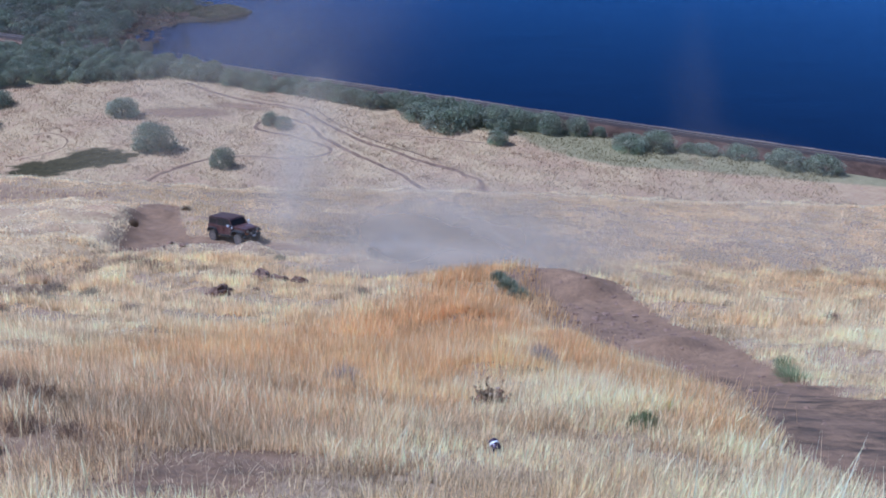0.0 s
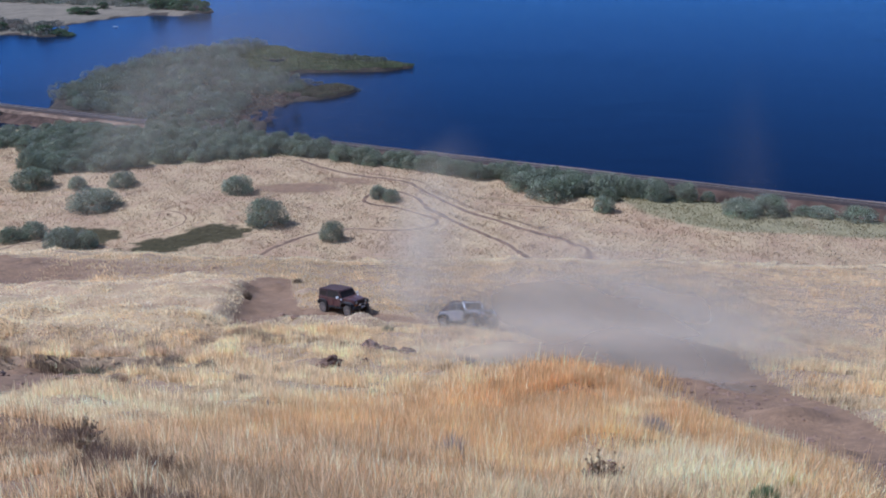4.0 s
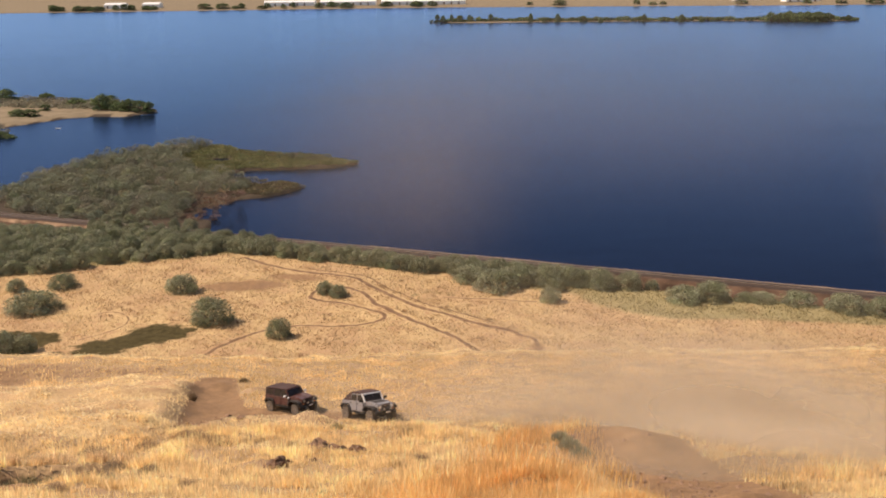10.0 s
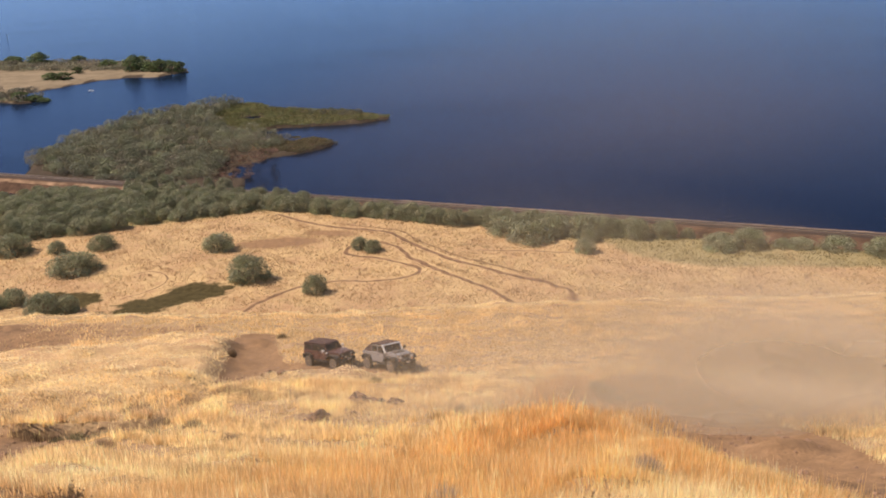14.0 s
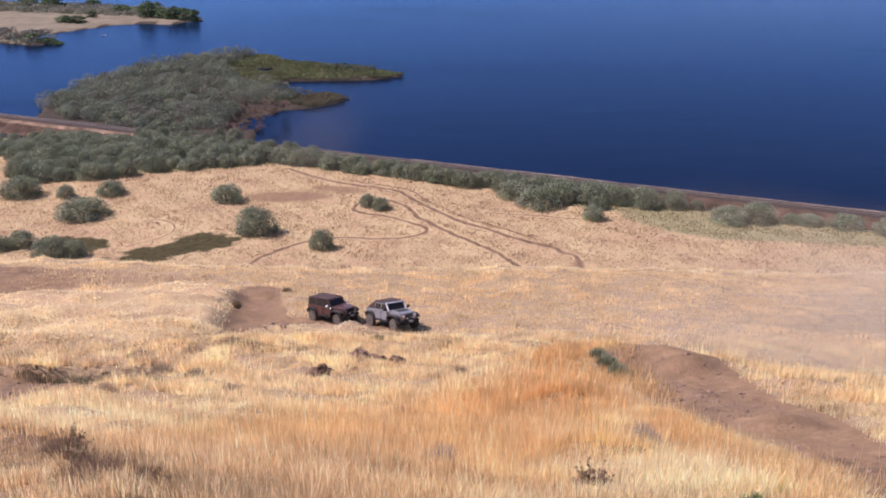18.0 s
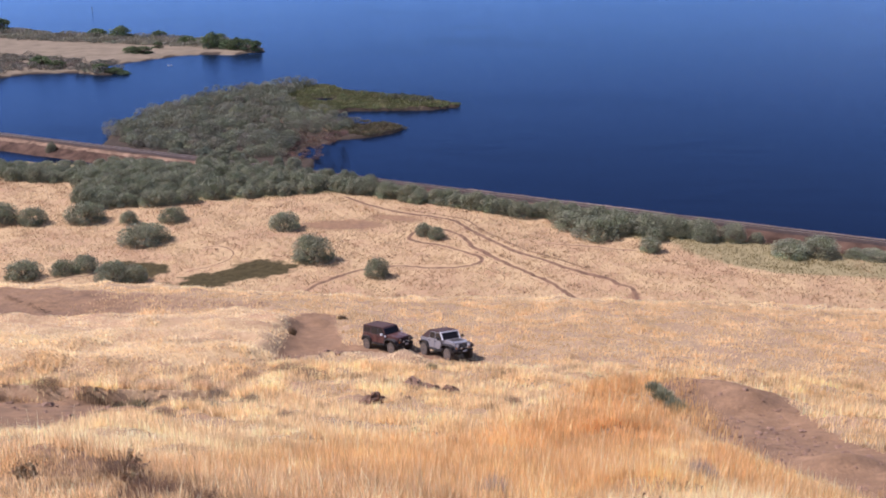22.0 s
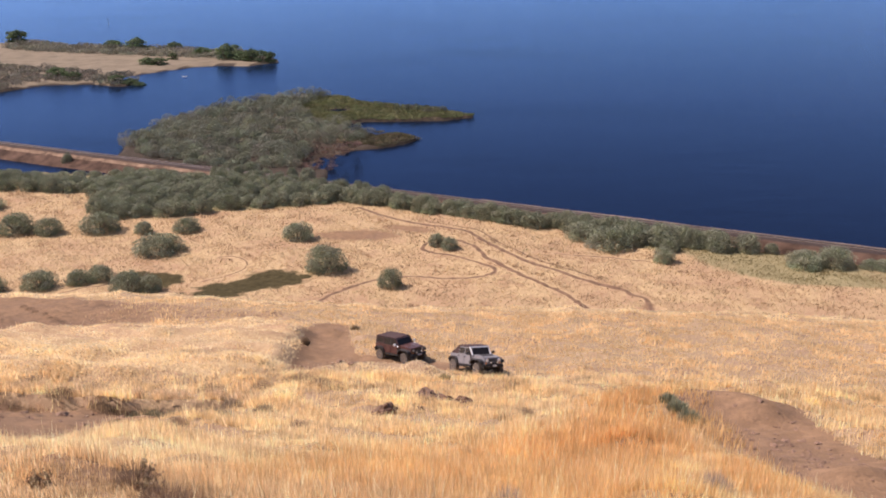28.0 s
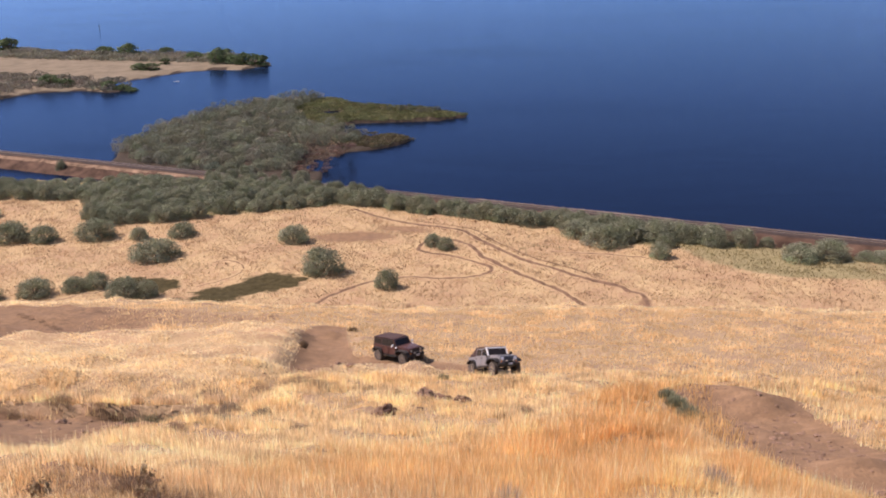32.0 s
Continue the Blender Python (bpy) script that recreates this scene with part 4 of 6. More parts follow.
def swept(profile, s0, s1, rough, seed):
    """A cross-section (across, up) drawn along the line from s0 to s1, with an uneven surface."""
    s = np.arange(s0, s1 + 0.1, 1.6)
    rows = []
    for k, (d, z) in enumerate(profile):
        rows.append(np.stack([s, d + rough * (patchy(s, 0 * s + k, 3.5, seed) + patchy(s, 0 * s + k, 17.0, seed + 1)), z + 0.35 * rough * patchy(s, 0 * s + 9 * k, 2.4, seed + 2)], -1))
    V = np.concatenate(rows)
    n = len(s)
    i = (np.arange(len(profile) - 1)[:, None] * n + np.arange(n - 1)).ravel()
    me = raw_mesh("swept", V, np.stack([i, i + 1, i + n + 1, i + n], -1))
    me.polygons.foreach_set("use_smooth", np.ones(len(me.polygons), bool))
    return me


for nm, profile, s0, s1, rough, mat, lab in (
        ("bank", [(-9.0, -0.8), (-7.2, 0.5), (-5.0, 1.6), (-2.9, 2.4), (-2.1, 2.55), (1.7, 2.55), (2.2, 2.4), (4.2, 1.0), (8.5, -1.5)], 0, 1000, 0.35, M_BANK, "reddish earth bank"),
        ("shoulder", [(-4.0, 1.95), (-3.5, 2.26), (-3.1, 2.46), (-2.6, 2.50)], 120, 500, 0.16, M_SHOULDER, "pale dry grass along the bank's edge"),
        ("riprap", [(1.6, 2.6), (2.0, 2.72), (2.5, 2.54), (4.0, 1.3), (6.0, -0.3)], 560, 1000, 0.15, M_RIPRAP, "pale stones on the water side"),
        ("ballast_bed", [(-2.0, 2.5), (-1.5, 2.82), (1.3, 2.82), (1.8, 2.5)], 0, 1000, 0.06, M_BALLAST, "")):
    me = swept(profile, s0, s1, rough, len(nm))
    me.materials.append(mat)
    part(nm, me, None, railway, lab)
for off in (-0.72, 0.72):
    part("rail", box(bmesh.new(), 0, 1000, off - 0.06, off + 0.06, 2.81, 3.0), M_RAIL, railway)

# wheel tracks worn into the meadow
M_TRACK = worn("trodden_earth", (0.165, 0.10, 0.063), 0.95, amount=0.5, scale=0.7, spec=0.1)


def wheel_track(pts, wide, label, lift=0.03):
    P = [Vector(p) for p in pts]
    line = []
    for i in range(len(P) - 1):
        p0, p1, p2, p3 = P[max(i - 1, 0)], P[i], P[i + 1], P[min(i + 2, len(P) - 1)]
        n = max(2, int((p2 - p1).length / 0.7))
        for k in range(n):
            t = k / n
            line.append(0.5 * ((2 * p1) + (p2 - p0) * t + (2 * p0 - 5 * p1 + 4 * p2 - p3) * t * t + (3 * p1 - p0 - 3 * p2 + p3) * t ** 3))
    line.append(P[-1])
    q = np.array([(v.x, v.y) for v in line])
    d = np.gradient(q, axis=0)
    d /= np.linalg.norm(d, axis=1)[:, None] + 1e-9
    nrm = np.stack([-d[:, 1], d[:, 0]], -1)
    w = wide * (0.75 + 0.5 * nr.uniform(0, 1, (len(q), 1)))
    off = 0.1 * nr.normal(size=(len(q), 1))
    rows = [q + nrm * (off + w * k) for k in (-0.5, -0.25, 0.25, 0.5)]
    V = np.concatenate([np.stack([a[:, 0], a[:, 1], height(a[:, 0], a[:, 1]) + (lift if 0 < j < 3 else -0.03)], -1) for j, a in enumerate(rows)])
    n = len(q)
    i = (np.arange(3)[:, None] * n + np.arange(n - 1)).ravel()
    me = raw_mesh("wheel_track", V, np.stack([i, i + 1, i + n + 1, i + n], -1))
    me.materials.append(M_TRACK)
    return tagged(new("wheel_track", me), label, "track", kind="structure")


for pts, wide in zip(WAYS, (1.05, 1.25, 1.2, 0.6, 0.4, 0.45, 0.9)):
    wheel_track(pts, wide, "worn brown wheel track winding across the stubble")
wheel_track([(p[0] + 1.9, p[1] + 1.2) for p in WAYS[1][2:-2]], 0.6, "worn brown wheel track winding across the stubble")

# small white boat off the spit
M_BOAT = worn("white_hull", (0.8, 0.8, 0.8), 0.35, amount=0.1)
boat = empty("rowing_boat", "small white boat lying off the far spit", "boat", at=pose(-175, 438, 0.0, 0, 0, 12) @ Matrix.Diagonal((0.65, 0.65, 0.65, 1)))
part("hull", prism(bmesh.new(), [(-1.6, -0.2), (1.4, -0.2), (2.1, 0.5), (-1.7, 0.45)], -0.7, 0.7, 0.05, lambda x, y, z: (x, y * (0.35 if x > 2 else 1), z)), M_BOAT, boat)
part("thwart", box(bmesh.new(), -0.4, 0.0, -0.6, 0.6, 0.46, 0.52, 0.01), M_BARK, boat)

# ---------------------------------------------------------------- rocks, weeds and litter on the slope


def stone(name, x, y, wide, deep, tall, seed, material, label, group=""):
    bm = bmesh.new()
    bmesh.ops.create_icosphere(bm, subdivisions=3 if name == "rock" else 2, radius=1.0)
    for v in bm.verts:
        k = 1 + 0.7 * noise.noise(v.co * 1.6 + Vector((seed * 7.1, 0, 0))) + 0.45 * noise.noise(v.co * 3.7 + Vector((0, seed, 0))) + 0.2 * noise.noise(v.co * 8.0)
        v.co = Vector((v.co.x * wide / 2 * k, v.co.y * deep / 2 * k, v.co.z * tall * k * 0.72 + tall * 0.08))
    ob = tagged(new(name, link_mesh(name, bm, material)), label, "rock" if name == "rock" else "clod", group)
    ob.matrix_world = pose(x, y, float(height(x, y)), 0, 0, seed * 47)
    return ob


stone("rock", -9.5, 48.5, 1.25, 0.9, 0.66, 1, M_ROCK, "dark weathered basalt rock half sunk in dry grass", "rocks")
stone("rock", -8.0, 54.0, 1.9, 1.2, 0.5, 2, M_ROCK, "low wide brown rock among dry grass", "rocks")
stone("rock", -6.8, 53.6, 1.1, 0.8, 0.42, 3, M_ROCK, "low brown rock among dry grass", "rocks")
stone("rock", -5.5, 53.0, 0.9, 0.8, 0.5, 4, M_ROCK, "small dark rock among dry grass", "rocks")
stone("rock", -7.6, 49.2, 0.45, 0.35, 0.25, 5, M_ROCK, "small dark rock among dry grass", "rocks")
stone("rock", -4.9, 53.0, 0.5, 0.4, 0.22, 6, M_ROCK, "small dark rock among dry grass", "rocks")
r = random.Random(3)
for i in range(110):
    y = r.uniform(9, 49)
    cx = np.interp(y, [6, 12, 18, 28, 48], [6.2, 7.2, 8.8, 9.7, 9.4])
    s = r.uniform(0.05, 0.09 if i % 3 else 0.22) * (1 + y / 45)
    stone("earth_clod", float(cx) + r.gauss(0.7, 1.3), y, s, s * 0.8, s * 0.32, i + 9, M_CLOD, "lump of dry earth on the bare trail", "clods on the trail")
heaps = [(r.gauss(9.6, 1.3), r.uniform(29, 48)) for i in range(11)]
for i in range(100):
    s = r.uniform(0.08, 0.18 if i % 4 else 0.36)
    hx, hy = heaps[i % 11]
    stone("earth_clod", r.gauss(hx, 0.55), r.gauss(hy, 0.45), s * 1.3, s, s * 0.34, i + 300, M_CLOD if i % 3 else M_ROCK, "lump of dry earth on the bare trail", "clods on the trail")
for i in range(60):
    s = r.uniform(0.15, 0.3 if i % 4 else 0.6)
    stone("earth_clod", r.uniform(-36, -18.5), r.uniform(40, 51.5), s * 1.3, s, s * 0.45, i + 500, M_CLOD if i % 3 else M_ROCK, "lump of earth on the bare cut", "clods on the cut")
for i in range(16):
    s = r.uniform(0.2, 0.5)
    stone("earth_clod", r.uniform(-19.5, -14.5), r.uniform(65.5, 68.5), s, s, s * 0.5, i + 90, M_CLOD, "lump of pale earth at the edge of the dug road", "clods by the road")


def weed(name, x, y, wide, tall, stems, rgb, label, category="plant", seed=0, leafy=False, group=""):
    """A low plant of many thin stems or leaves that spread from one root."""
    q = np.random.default_rng(seed + 100)
    stems = int(stems * (2.6 if leafy else 2.2))
    a, k = q.uniform(0, 2 * np.pi, stems), np.sqrt(q.uniform(0, 1, stems))
    root = np.stack([np.cos(a) * k * wide * 0.28, np.sin(a) * k * wide * 0.28, 0 * a - 0.04], -1)
    tip = np.stack([np.cos(a) * k * wide * 0.5, np.sin(a) * k * wide * 0.5, tall * (1 - 0.6 * k * k) * q.uniform(0.3, 1.0, stems)], -1)
    b = q.uniform(0, 2 * np.pi, stems)
    thin = (0.036 if leafy else 0.014) * tall
    side = np.stack([np.cos(b), np.sin(b), 0 * b], -1) * thin / 2
    midp = root + (tip - root) * np.array([0.45, 0.45, 0.6])
    V = np.stack([root - side * 0.3, root + side * 0.3, midp + side, tip, midp - side], 1).reshape(-1, 3)
    i = np.arange(stems)[:, None] * 5
    me = raw_mesh(name, V, np.concatenate([i + [0, 1, 2], i + [0, 2, 4], i + [4, 2, 3]], 1).reshape(-1, 3))
    tint_layer(me, np.repeat(np.array(rgb) * q.uniform(0.6, 1.25, (stems, 1)), 5, 0))
    me.materials.append(M_LEAF if leafy else M_BLADE)
    ob = tagged(new(name, me), label, category, group)
    ob.matrix_world = pose(x, y, float(height(x, y)))
    return ob


LEAF, MAUVE, DEAD = (0.23, 0.26, 0.125), (0.45, 0.36, 0.29), (0.30, 0.21, 0.14)
weed("green_shrub", 5.7, 45.6, 1.2, 0.62, 240, (0.28, 0.29, 0.19), "low dark green shrub at the edge of the trail", "shrub", 1, True)
weed("green_shrub", 6.4, 42.8, 1.5, 0.75, 280, (0.28, 0.29, 0.19), "low dark green shrub at the edge of the trail", "shrub", 2, True)
weed("green_shrub", 6.0, 44.2, 1.4, 0.7, 280, (0.28, 0.29, 0.19), "low dark green shrub at the edge of the trail", "shrub", 19, True)
weed("green_weed", 3.3, 10.3, 0.5, 0.34, 300, LEAF, "small fresh green weed in dry grass", "plant", 3, True)
weed("green_weed", 12.0, 24.6, 1.3, 0.26, 260, LEAF, "fresh green weed beside the bare trail", "plant", 4, True)
weed("green_weed", 11.2, 22.3, 1.3, 0.26, 260, LEAF, "fresh green weed beside the bare trail", "plant", 5, True)
weed("green_weed", 11.6, 23.5, 1.4, 0.24, 280, LEAF, "fresh green weed beside the bare trail", "plant", 22, True)
weed("green_weed", 8.9, 13.6, 0.6, 0.25, 200, LEAF, "fresh green weed beside the bare trail", "plant", 6, True)
weed("yellow_weed", 3.9, 11.2, 0.35, 0.45, 120, (0.5, 0.42, 0.10), "yellowing weed in dry grass", "plant", 7, True)
weed("mauve_weed", 4.3, 23.6, 1.3, 1.0, 420, MAUVE, "mauve-grey dead bushy weed", "plant", 8)
weed("mauve_weed", -0.9, 16.5, 1.1, 0.8, 300, MAUVE, "mauve-grey dead bushy weed", "plant", 9)
weed("dead_weed", -7.0, 13.6, 1.0, 0.6, 170, (0.24, 0.16, 0.11), "dark dead weed stalks with dry seed heads", "plant", 11)
weed("dead_weed", -5.2, 10.8, 0.9, 0.5, 160, (0.24, 0.16, 0.11), "dark dead weed stalks with dry seed heads", "plant", 12)
weed("dead_weed", 3.0, 7.0, 0.6, 0.2, 160, DEAD, "flattened dead weed on the slope", "plant", 13)
weed("sagebrush", -5.2, 36.2, 0.9, 0.4, 200, (0.24, 0.24, 0.15), "small grey-green sagebrush in dry grass", "shrub", 14, True)
weed("sagebrush", -7.8, 62.4, 1.2, 0.5, 200, (0.28, 0.26, 0.16), "small grey-green sagebrush by the dirt road", "shrub", 15, True)
weed("sagebrush", -21.8, 76.4, 1.1, 1.0, 420, (0.27, 0.19, 0.12), "dark brush growing on the cut edge of the road", "shrub", 16)
weed("sagebrush", -19.6, 86.5, 1.3, 0.5, 200, (0.24, 0.18, 0.11), "dark brush on the cut edge of the road", "shrub", 17, True)
weed("sagebrush", -25.2, 51.4, 2.6, 0.6, 300, (0.28, 0.27, 0.17), "low grey-green sagebrush beside bare ground", "shrub", 18, True)
r = random.Random(8)
for i, (x, y, wd, tl) in enumerate([(-17.4, 59.3, 3.2, 0.8), (-15.8, 58.3, 2.2, 0.7), (-14.6, 56.6, 2.4, 0.6), (-19.5, 57.5, 2.4, 0.6), (-22.0, 54.6, 2.5, 0.7), (-29.5, 53.5, 3.0, 0.7), (-34.0, 54.0, 3.0, 0.7), (-20.0, 47.0, 2.0, 0.6),
                                    (-18.3, 43.0, 1.6, 0.6), (-17.6, 39.0, 1.6, 0.5), (-12.0, 40.0, 1.2, 0.5), (1.2, 41.0, 1.2, 0.5), (-1.4, 45.0, 1.3, 0.6), (-3.4, 33.0, 0.9, 0.4), (16.0, 40.0, 1.1, 0.5), (19.0, 36.0, 1.0, 0.5)]):
    weed("brown_brush", x, y, wd, tl * 1.2, 420, (0.38, 0.27, 0.18), "dry brown brush in the grass of the slope", "shrub", 30 + i, group="dry brush on the slope")
for i in range(7):
    weed("dark_brush", -60.4 + i * 1.25 + r.uniform(-0.3, 0.3), 97.4 - i * 0.95, r.uniform(0.9, 1.6), 0.4, 150, (0.17, 0.12, 0.085), "low dark brush on the far bare ground", "shrub", 180 + i, group="brush on the bare ground")
for i, (x, y, wd) in enumerate([(-21.6, 50.6, 2.2), (-20.0, 48.6, 1.8), (-18.7, 47.4, 1.7), (-23.2, 51.4, 2.2), (-19.4, 51.0, 1.8), (-17.6, 45.2, 1.5), (-16.9, 49.6, 1.6)]):
    weed("sagebrush", x, y, wd, 0.75, 330, (0.33, 0.32, 0.22) if i % 2 else (0.34, 0.27, 0.19), "low grey-green sagebrush beside the bare cut", "shrub", 150 + i, group="brush along the cut")
# dark stems stand in for the shadow line under the overhanging grass lip
for i in range(11):
    weed("dark_brush", -43 + i * 2.1 + r.uniform(-0.6, 0.6), 52.0 - i * 0.06 + r.uniform(-0.6, 0.3), r.uniform(1.6, 2.8), r.uniform(0.45, 0.8), 380, (0.25, 0.18, 0.115), "dark dry brush along the edge of the bare cut", "shrub", 60 + i, group="brush along the cut")
for i in range(30):
    weed("tall_tuft", -47 + i * 1.0 + r.uniform(-0.4, 0.4), 53.6 - i * 0.03 + r.uniform(-0.5, 0.5), r.uniform(0.9, 1.6), r.uniform(0.8, 1.15), 170, (0.80, 0.61, 0.39), "tall golden grass tuft on the lip of the bare cut", "grass", 90 + i, group="tufts along the cut")
for i, (x, y) in enumerate([(-6.0, 173.7), (-3.9, 175.6), (-1.7, 175.0), (0.7, 174.3), (3.8, 166.9), (-0.1, 163.5), (2.1, 163.4), (7.2, 159.3), (-14.9, 159.8), (-9.0, 183.2)]):
    weed("meadow_weed", x, y, r.uniform(1.6, 3.2), r.uniform(0.35, 0.6), 220, (0.30, 0.27, 0.15) if i < 4 else (0.30, 0.21, 0.13), "low scrubby weed patch on the stubble", "plant", 130 + i, group="weeds on the meadow")


def seed_head_weed(x, y, wide, tall, stems, seed, label):
    """A dead forb: bare branching stalks with curled leaves and dry seed heads."""
    q = np.random.default_rng(seed)
    ob = empty("dead_forb", label, "plant", "dead forbs in the grass", pose(x, y, float(height(x, y))))
    bm = bmesh.new()
    tips, mids = [], []
    for i in range(stems):
        a, k = q.uniform(0, 6.283), math.sqrt(q.uniform(0.05, 1))
        top = Vector((math.cos(a) * k * wide * 0.5, math.sin(a) * k * wide * 0.5, tall * (1 - 0.45 * k * k) * q.uniform(0.6, 1.0)))
        lathe(bm, [(0.010 * tall, -0.05), (0.008 * tall, top.length * 0.55), (0.004 * tall, top.length)], 4, top.to_track_quat("Y", "Z").to_matrix().to_4x4())
        tips.append(tuple(top))
        mids += [tuple(top * q.uniform(0.35, 0.8)) for _ in range(2)]
    part("stalks", bm, M_STALK, ob)
    c = np.array(tips)
    head = leaf_cloud("seed_heads", c, np.full((len(c), 3), 0.016 * tall + 0.008), 14 * len(c), q, 0.02 + 0.015 * tall, np.array((0.27, 0.185, 0.115)), 0.0)
    tagged(part("seed_heads", head, None, ob, "dark dry seed heads"), kind="stuff")
    c = np.array(mids)
    tagged(part("leaves", leaf_cloud("leaves", c, np.full((len(c), 3), 0.07 * tall + 0.02), 12 * len(c), q, 0.05 + 0.05 * tall, np.array((0.38, 0.275, 0.17)), 0.0), None, ob, "curled pale dead leaves"), kind="stuff")
    return ob


M_STALK = worn("dry_stalk", (0.36, 0.25, 0.15), 0.9, amount=0.3, scale=8, spec=0.1)
for i, (x, y, wd, tl, n) in enumerate([(-6.24, 12.45, 0.9, 0.6, 16), (-4.24, 8.13, 0.55, 0.4, 14), (-3.84, 7.88, 0.4, 0.3, 10), (-7.17, 14.22, 1.1, 0.7, 20), (-8.2, 12.9, 0.8, 0.55, 14), (1.65, 12.7, 0.95, 0.95, 20), (-0.95, 11.1, 0.5, 0.35, 10), (-8.0, 19.0, 0.9, 0.6, 12)]):
    seed_head_weed(x, y, wd * 0.75, tl * 0.72, n, 700 + i, "dead brown forb with dry seed heads in the grass")
for i, (x, y, wd, tl) in enumerate([(-5.4, 11.9, 0.9, 0.4), (-4.64, 11.2, 0.7, 0.35), (-3.75, 8.5, 0.5, 0.22), (-4.43, 12.9, 0.8, 0.4), (-3.2, 8.3, 0.45, 0.2), (-3.68, 13.2, 0.8, 0.4), (-2.9, 11.3, 0.5, 0.3), (0.22, 9.1, 0.4, 0.2), (-0.06, 12.2, 0.6, 0.3), (-0.6, 10.6, 0.7, 0.3), (-1.1, 9.6, 0.6, 0.25), (-5.0, 9.9, 0.8, 0.3)]):
    weed("brown_brush", x, y, wd, tl, 260, (0.27, 0.18, 0.115), "dark brown tangled brush among dry grass", "shrub", 720 + i, group="dark brush near the path")
M_POST = worn("weathered_post", (0.10, 0.09, 0.085), 0.8, amount=0.3)
marker = empty("channel_marker", "thin dark channel post standing in the lake", "post", at=pose(-347, 727, -1.5))
part("post", lathe(bmesh.new(), [(0.16, 0), (0.14, 4.0), (0.12, 6.0)], 8, Matrix.Rotation(radians(90), 4, "X")), M_POST, marker)
part("board", box(bmesh.new(), -0.4, 0.4, -0.24, -0.16, 5.0, 5.9, 0.02), M_POST, marker)
M_CAN = worn("dark_can_paint", (0.05, 0.03, 0.05), 0.35, metal=0.3, amount=0.3, scale=20)
M_CANW = worn("white_can_paint", (0.8, 0.8, 0.82), 0.35, amount=0.1, scale=20)
can = empty("drink_can", "crushed dark drink can with a white band", "can", at=pose(1.2, 8.8, float(height(1.2, 8.8)) + 0.07, 20, 12, 24))
part("body", lathe(bmesh.new(), [(0.045, -0.075), (0.057, -0.06), (0.052, -0.01), (0.055, 0.05), (0.045, 0.065)], 16), M_CAN, can, smooth=True)
part("band", lathe(bmesh.new(), [(0.0572, 0.0), (0.0572, 0.02)], 16), M_CANW, can, "white painted band", smooth=True)

# ---------------------------------------------------------------- the two off-road cars


def paint(name, rgb, dust=0.35):
    """Car paint with road dust lying on it."""
    k = Mat(name, 0.38, spec=0.5)
    k.b.inputs["Coat Weight"].default_value = 0.4
    f = k.math("MULTIPLY", k.grey(k.noise(2.5, 6), 0.35, 0.75), dust)
    k.colour(k.mix(f, rgb, (0.34, 0.26, 0.19)))
    k.plug(k.b, "Roughness", k.grey(k.noise(3.0, 5), -0.3, 1.3))
    return k.m


M_MAROON = paint("maroon_paint", (0.06, 0.015, 0.014), 0.16)
M_SILVER = paint("silver_grey_paint", (0.19, 0.186, 0.202), 0.2)
M_BLACK = worn("black_plastic", (0.032, 0.028, 0.027), 0.7, amount=0.4, scale=4)
M_TOP = worn("black_soft_top", (0.055, 0.028, 0.025), 0.85, amount=0.35, scale=3)
M_RUBBER = worn("dusty_rubber", (0.10, 0.08, 0.065), 0.9, amount=0.5, scale=8)
M_RIM = worn("dusty_alloy", (0.36, 0.33, 0.30), 0.45, metal=0.6, amount=0.3, scale=8)
M_CHROME = worn("bright_metal", (0.75, 0.75, 0.76), 0.2, metal=0.9, amount=0.1)
# pale trim and mirrors; colour raised to paint sun on the silver car's posts
M_PILLAR = worn("pale_sunlit_trim", (0.72, 0.72, 0.73), 0.4, amount=0.1)
M_WHITE = worn("white_plate", (0.8, 0.8, 0.8), 0.5, amount=0.08)
M_AMBER = worn("amber_lens", (0.7, 0.24, 0.03), 0.3, amount=0.1)
M_RED = worn("red_lens", (0.35, 0.02, 0.02), 0.3, amount=0.1)
gl = Mat("tinted_glass", 0.25, spec=0.3)
gl.colour((0.022, 0.017, 0.015))
M_GLASS = gl.m
ln = Mat("lamp_glass", 0.12, metal=0.2, spec=0.8)
ln.colour(ln.ramp(ln.noise(30, 2), (0.3, (0.6, 0.62, 0.65)), (0.7, (0.85, 0.87, 0.9))))
M_LAMP = ln.m
WHEEL_R = 0.43


def disc(x, y, z, r, thick, material, name, parent, axis="x", label="", sides=20):
    turn = pose(x, y, z, 0, 0, -90) if axis == "x" else pose(x, y, z)
    bm = lathe(bmesh.new(), [(r * 0.9, -thick / 2), (r, -thick / 4), (r, thick / 4), (r * 0.86, thick / 2)], sides, turn)
    return part(name, bm, material, parent, label, smooth=False)


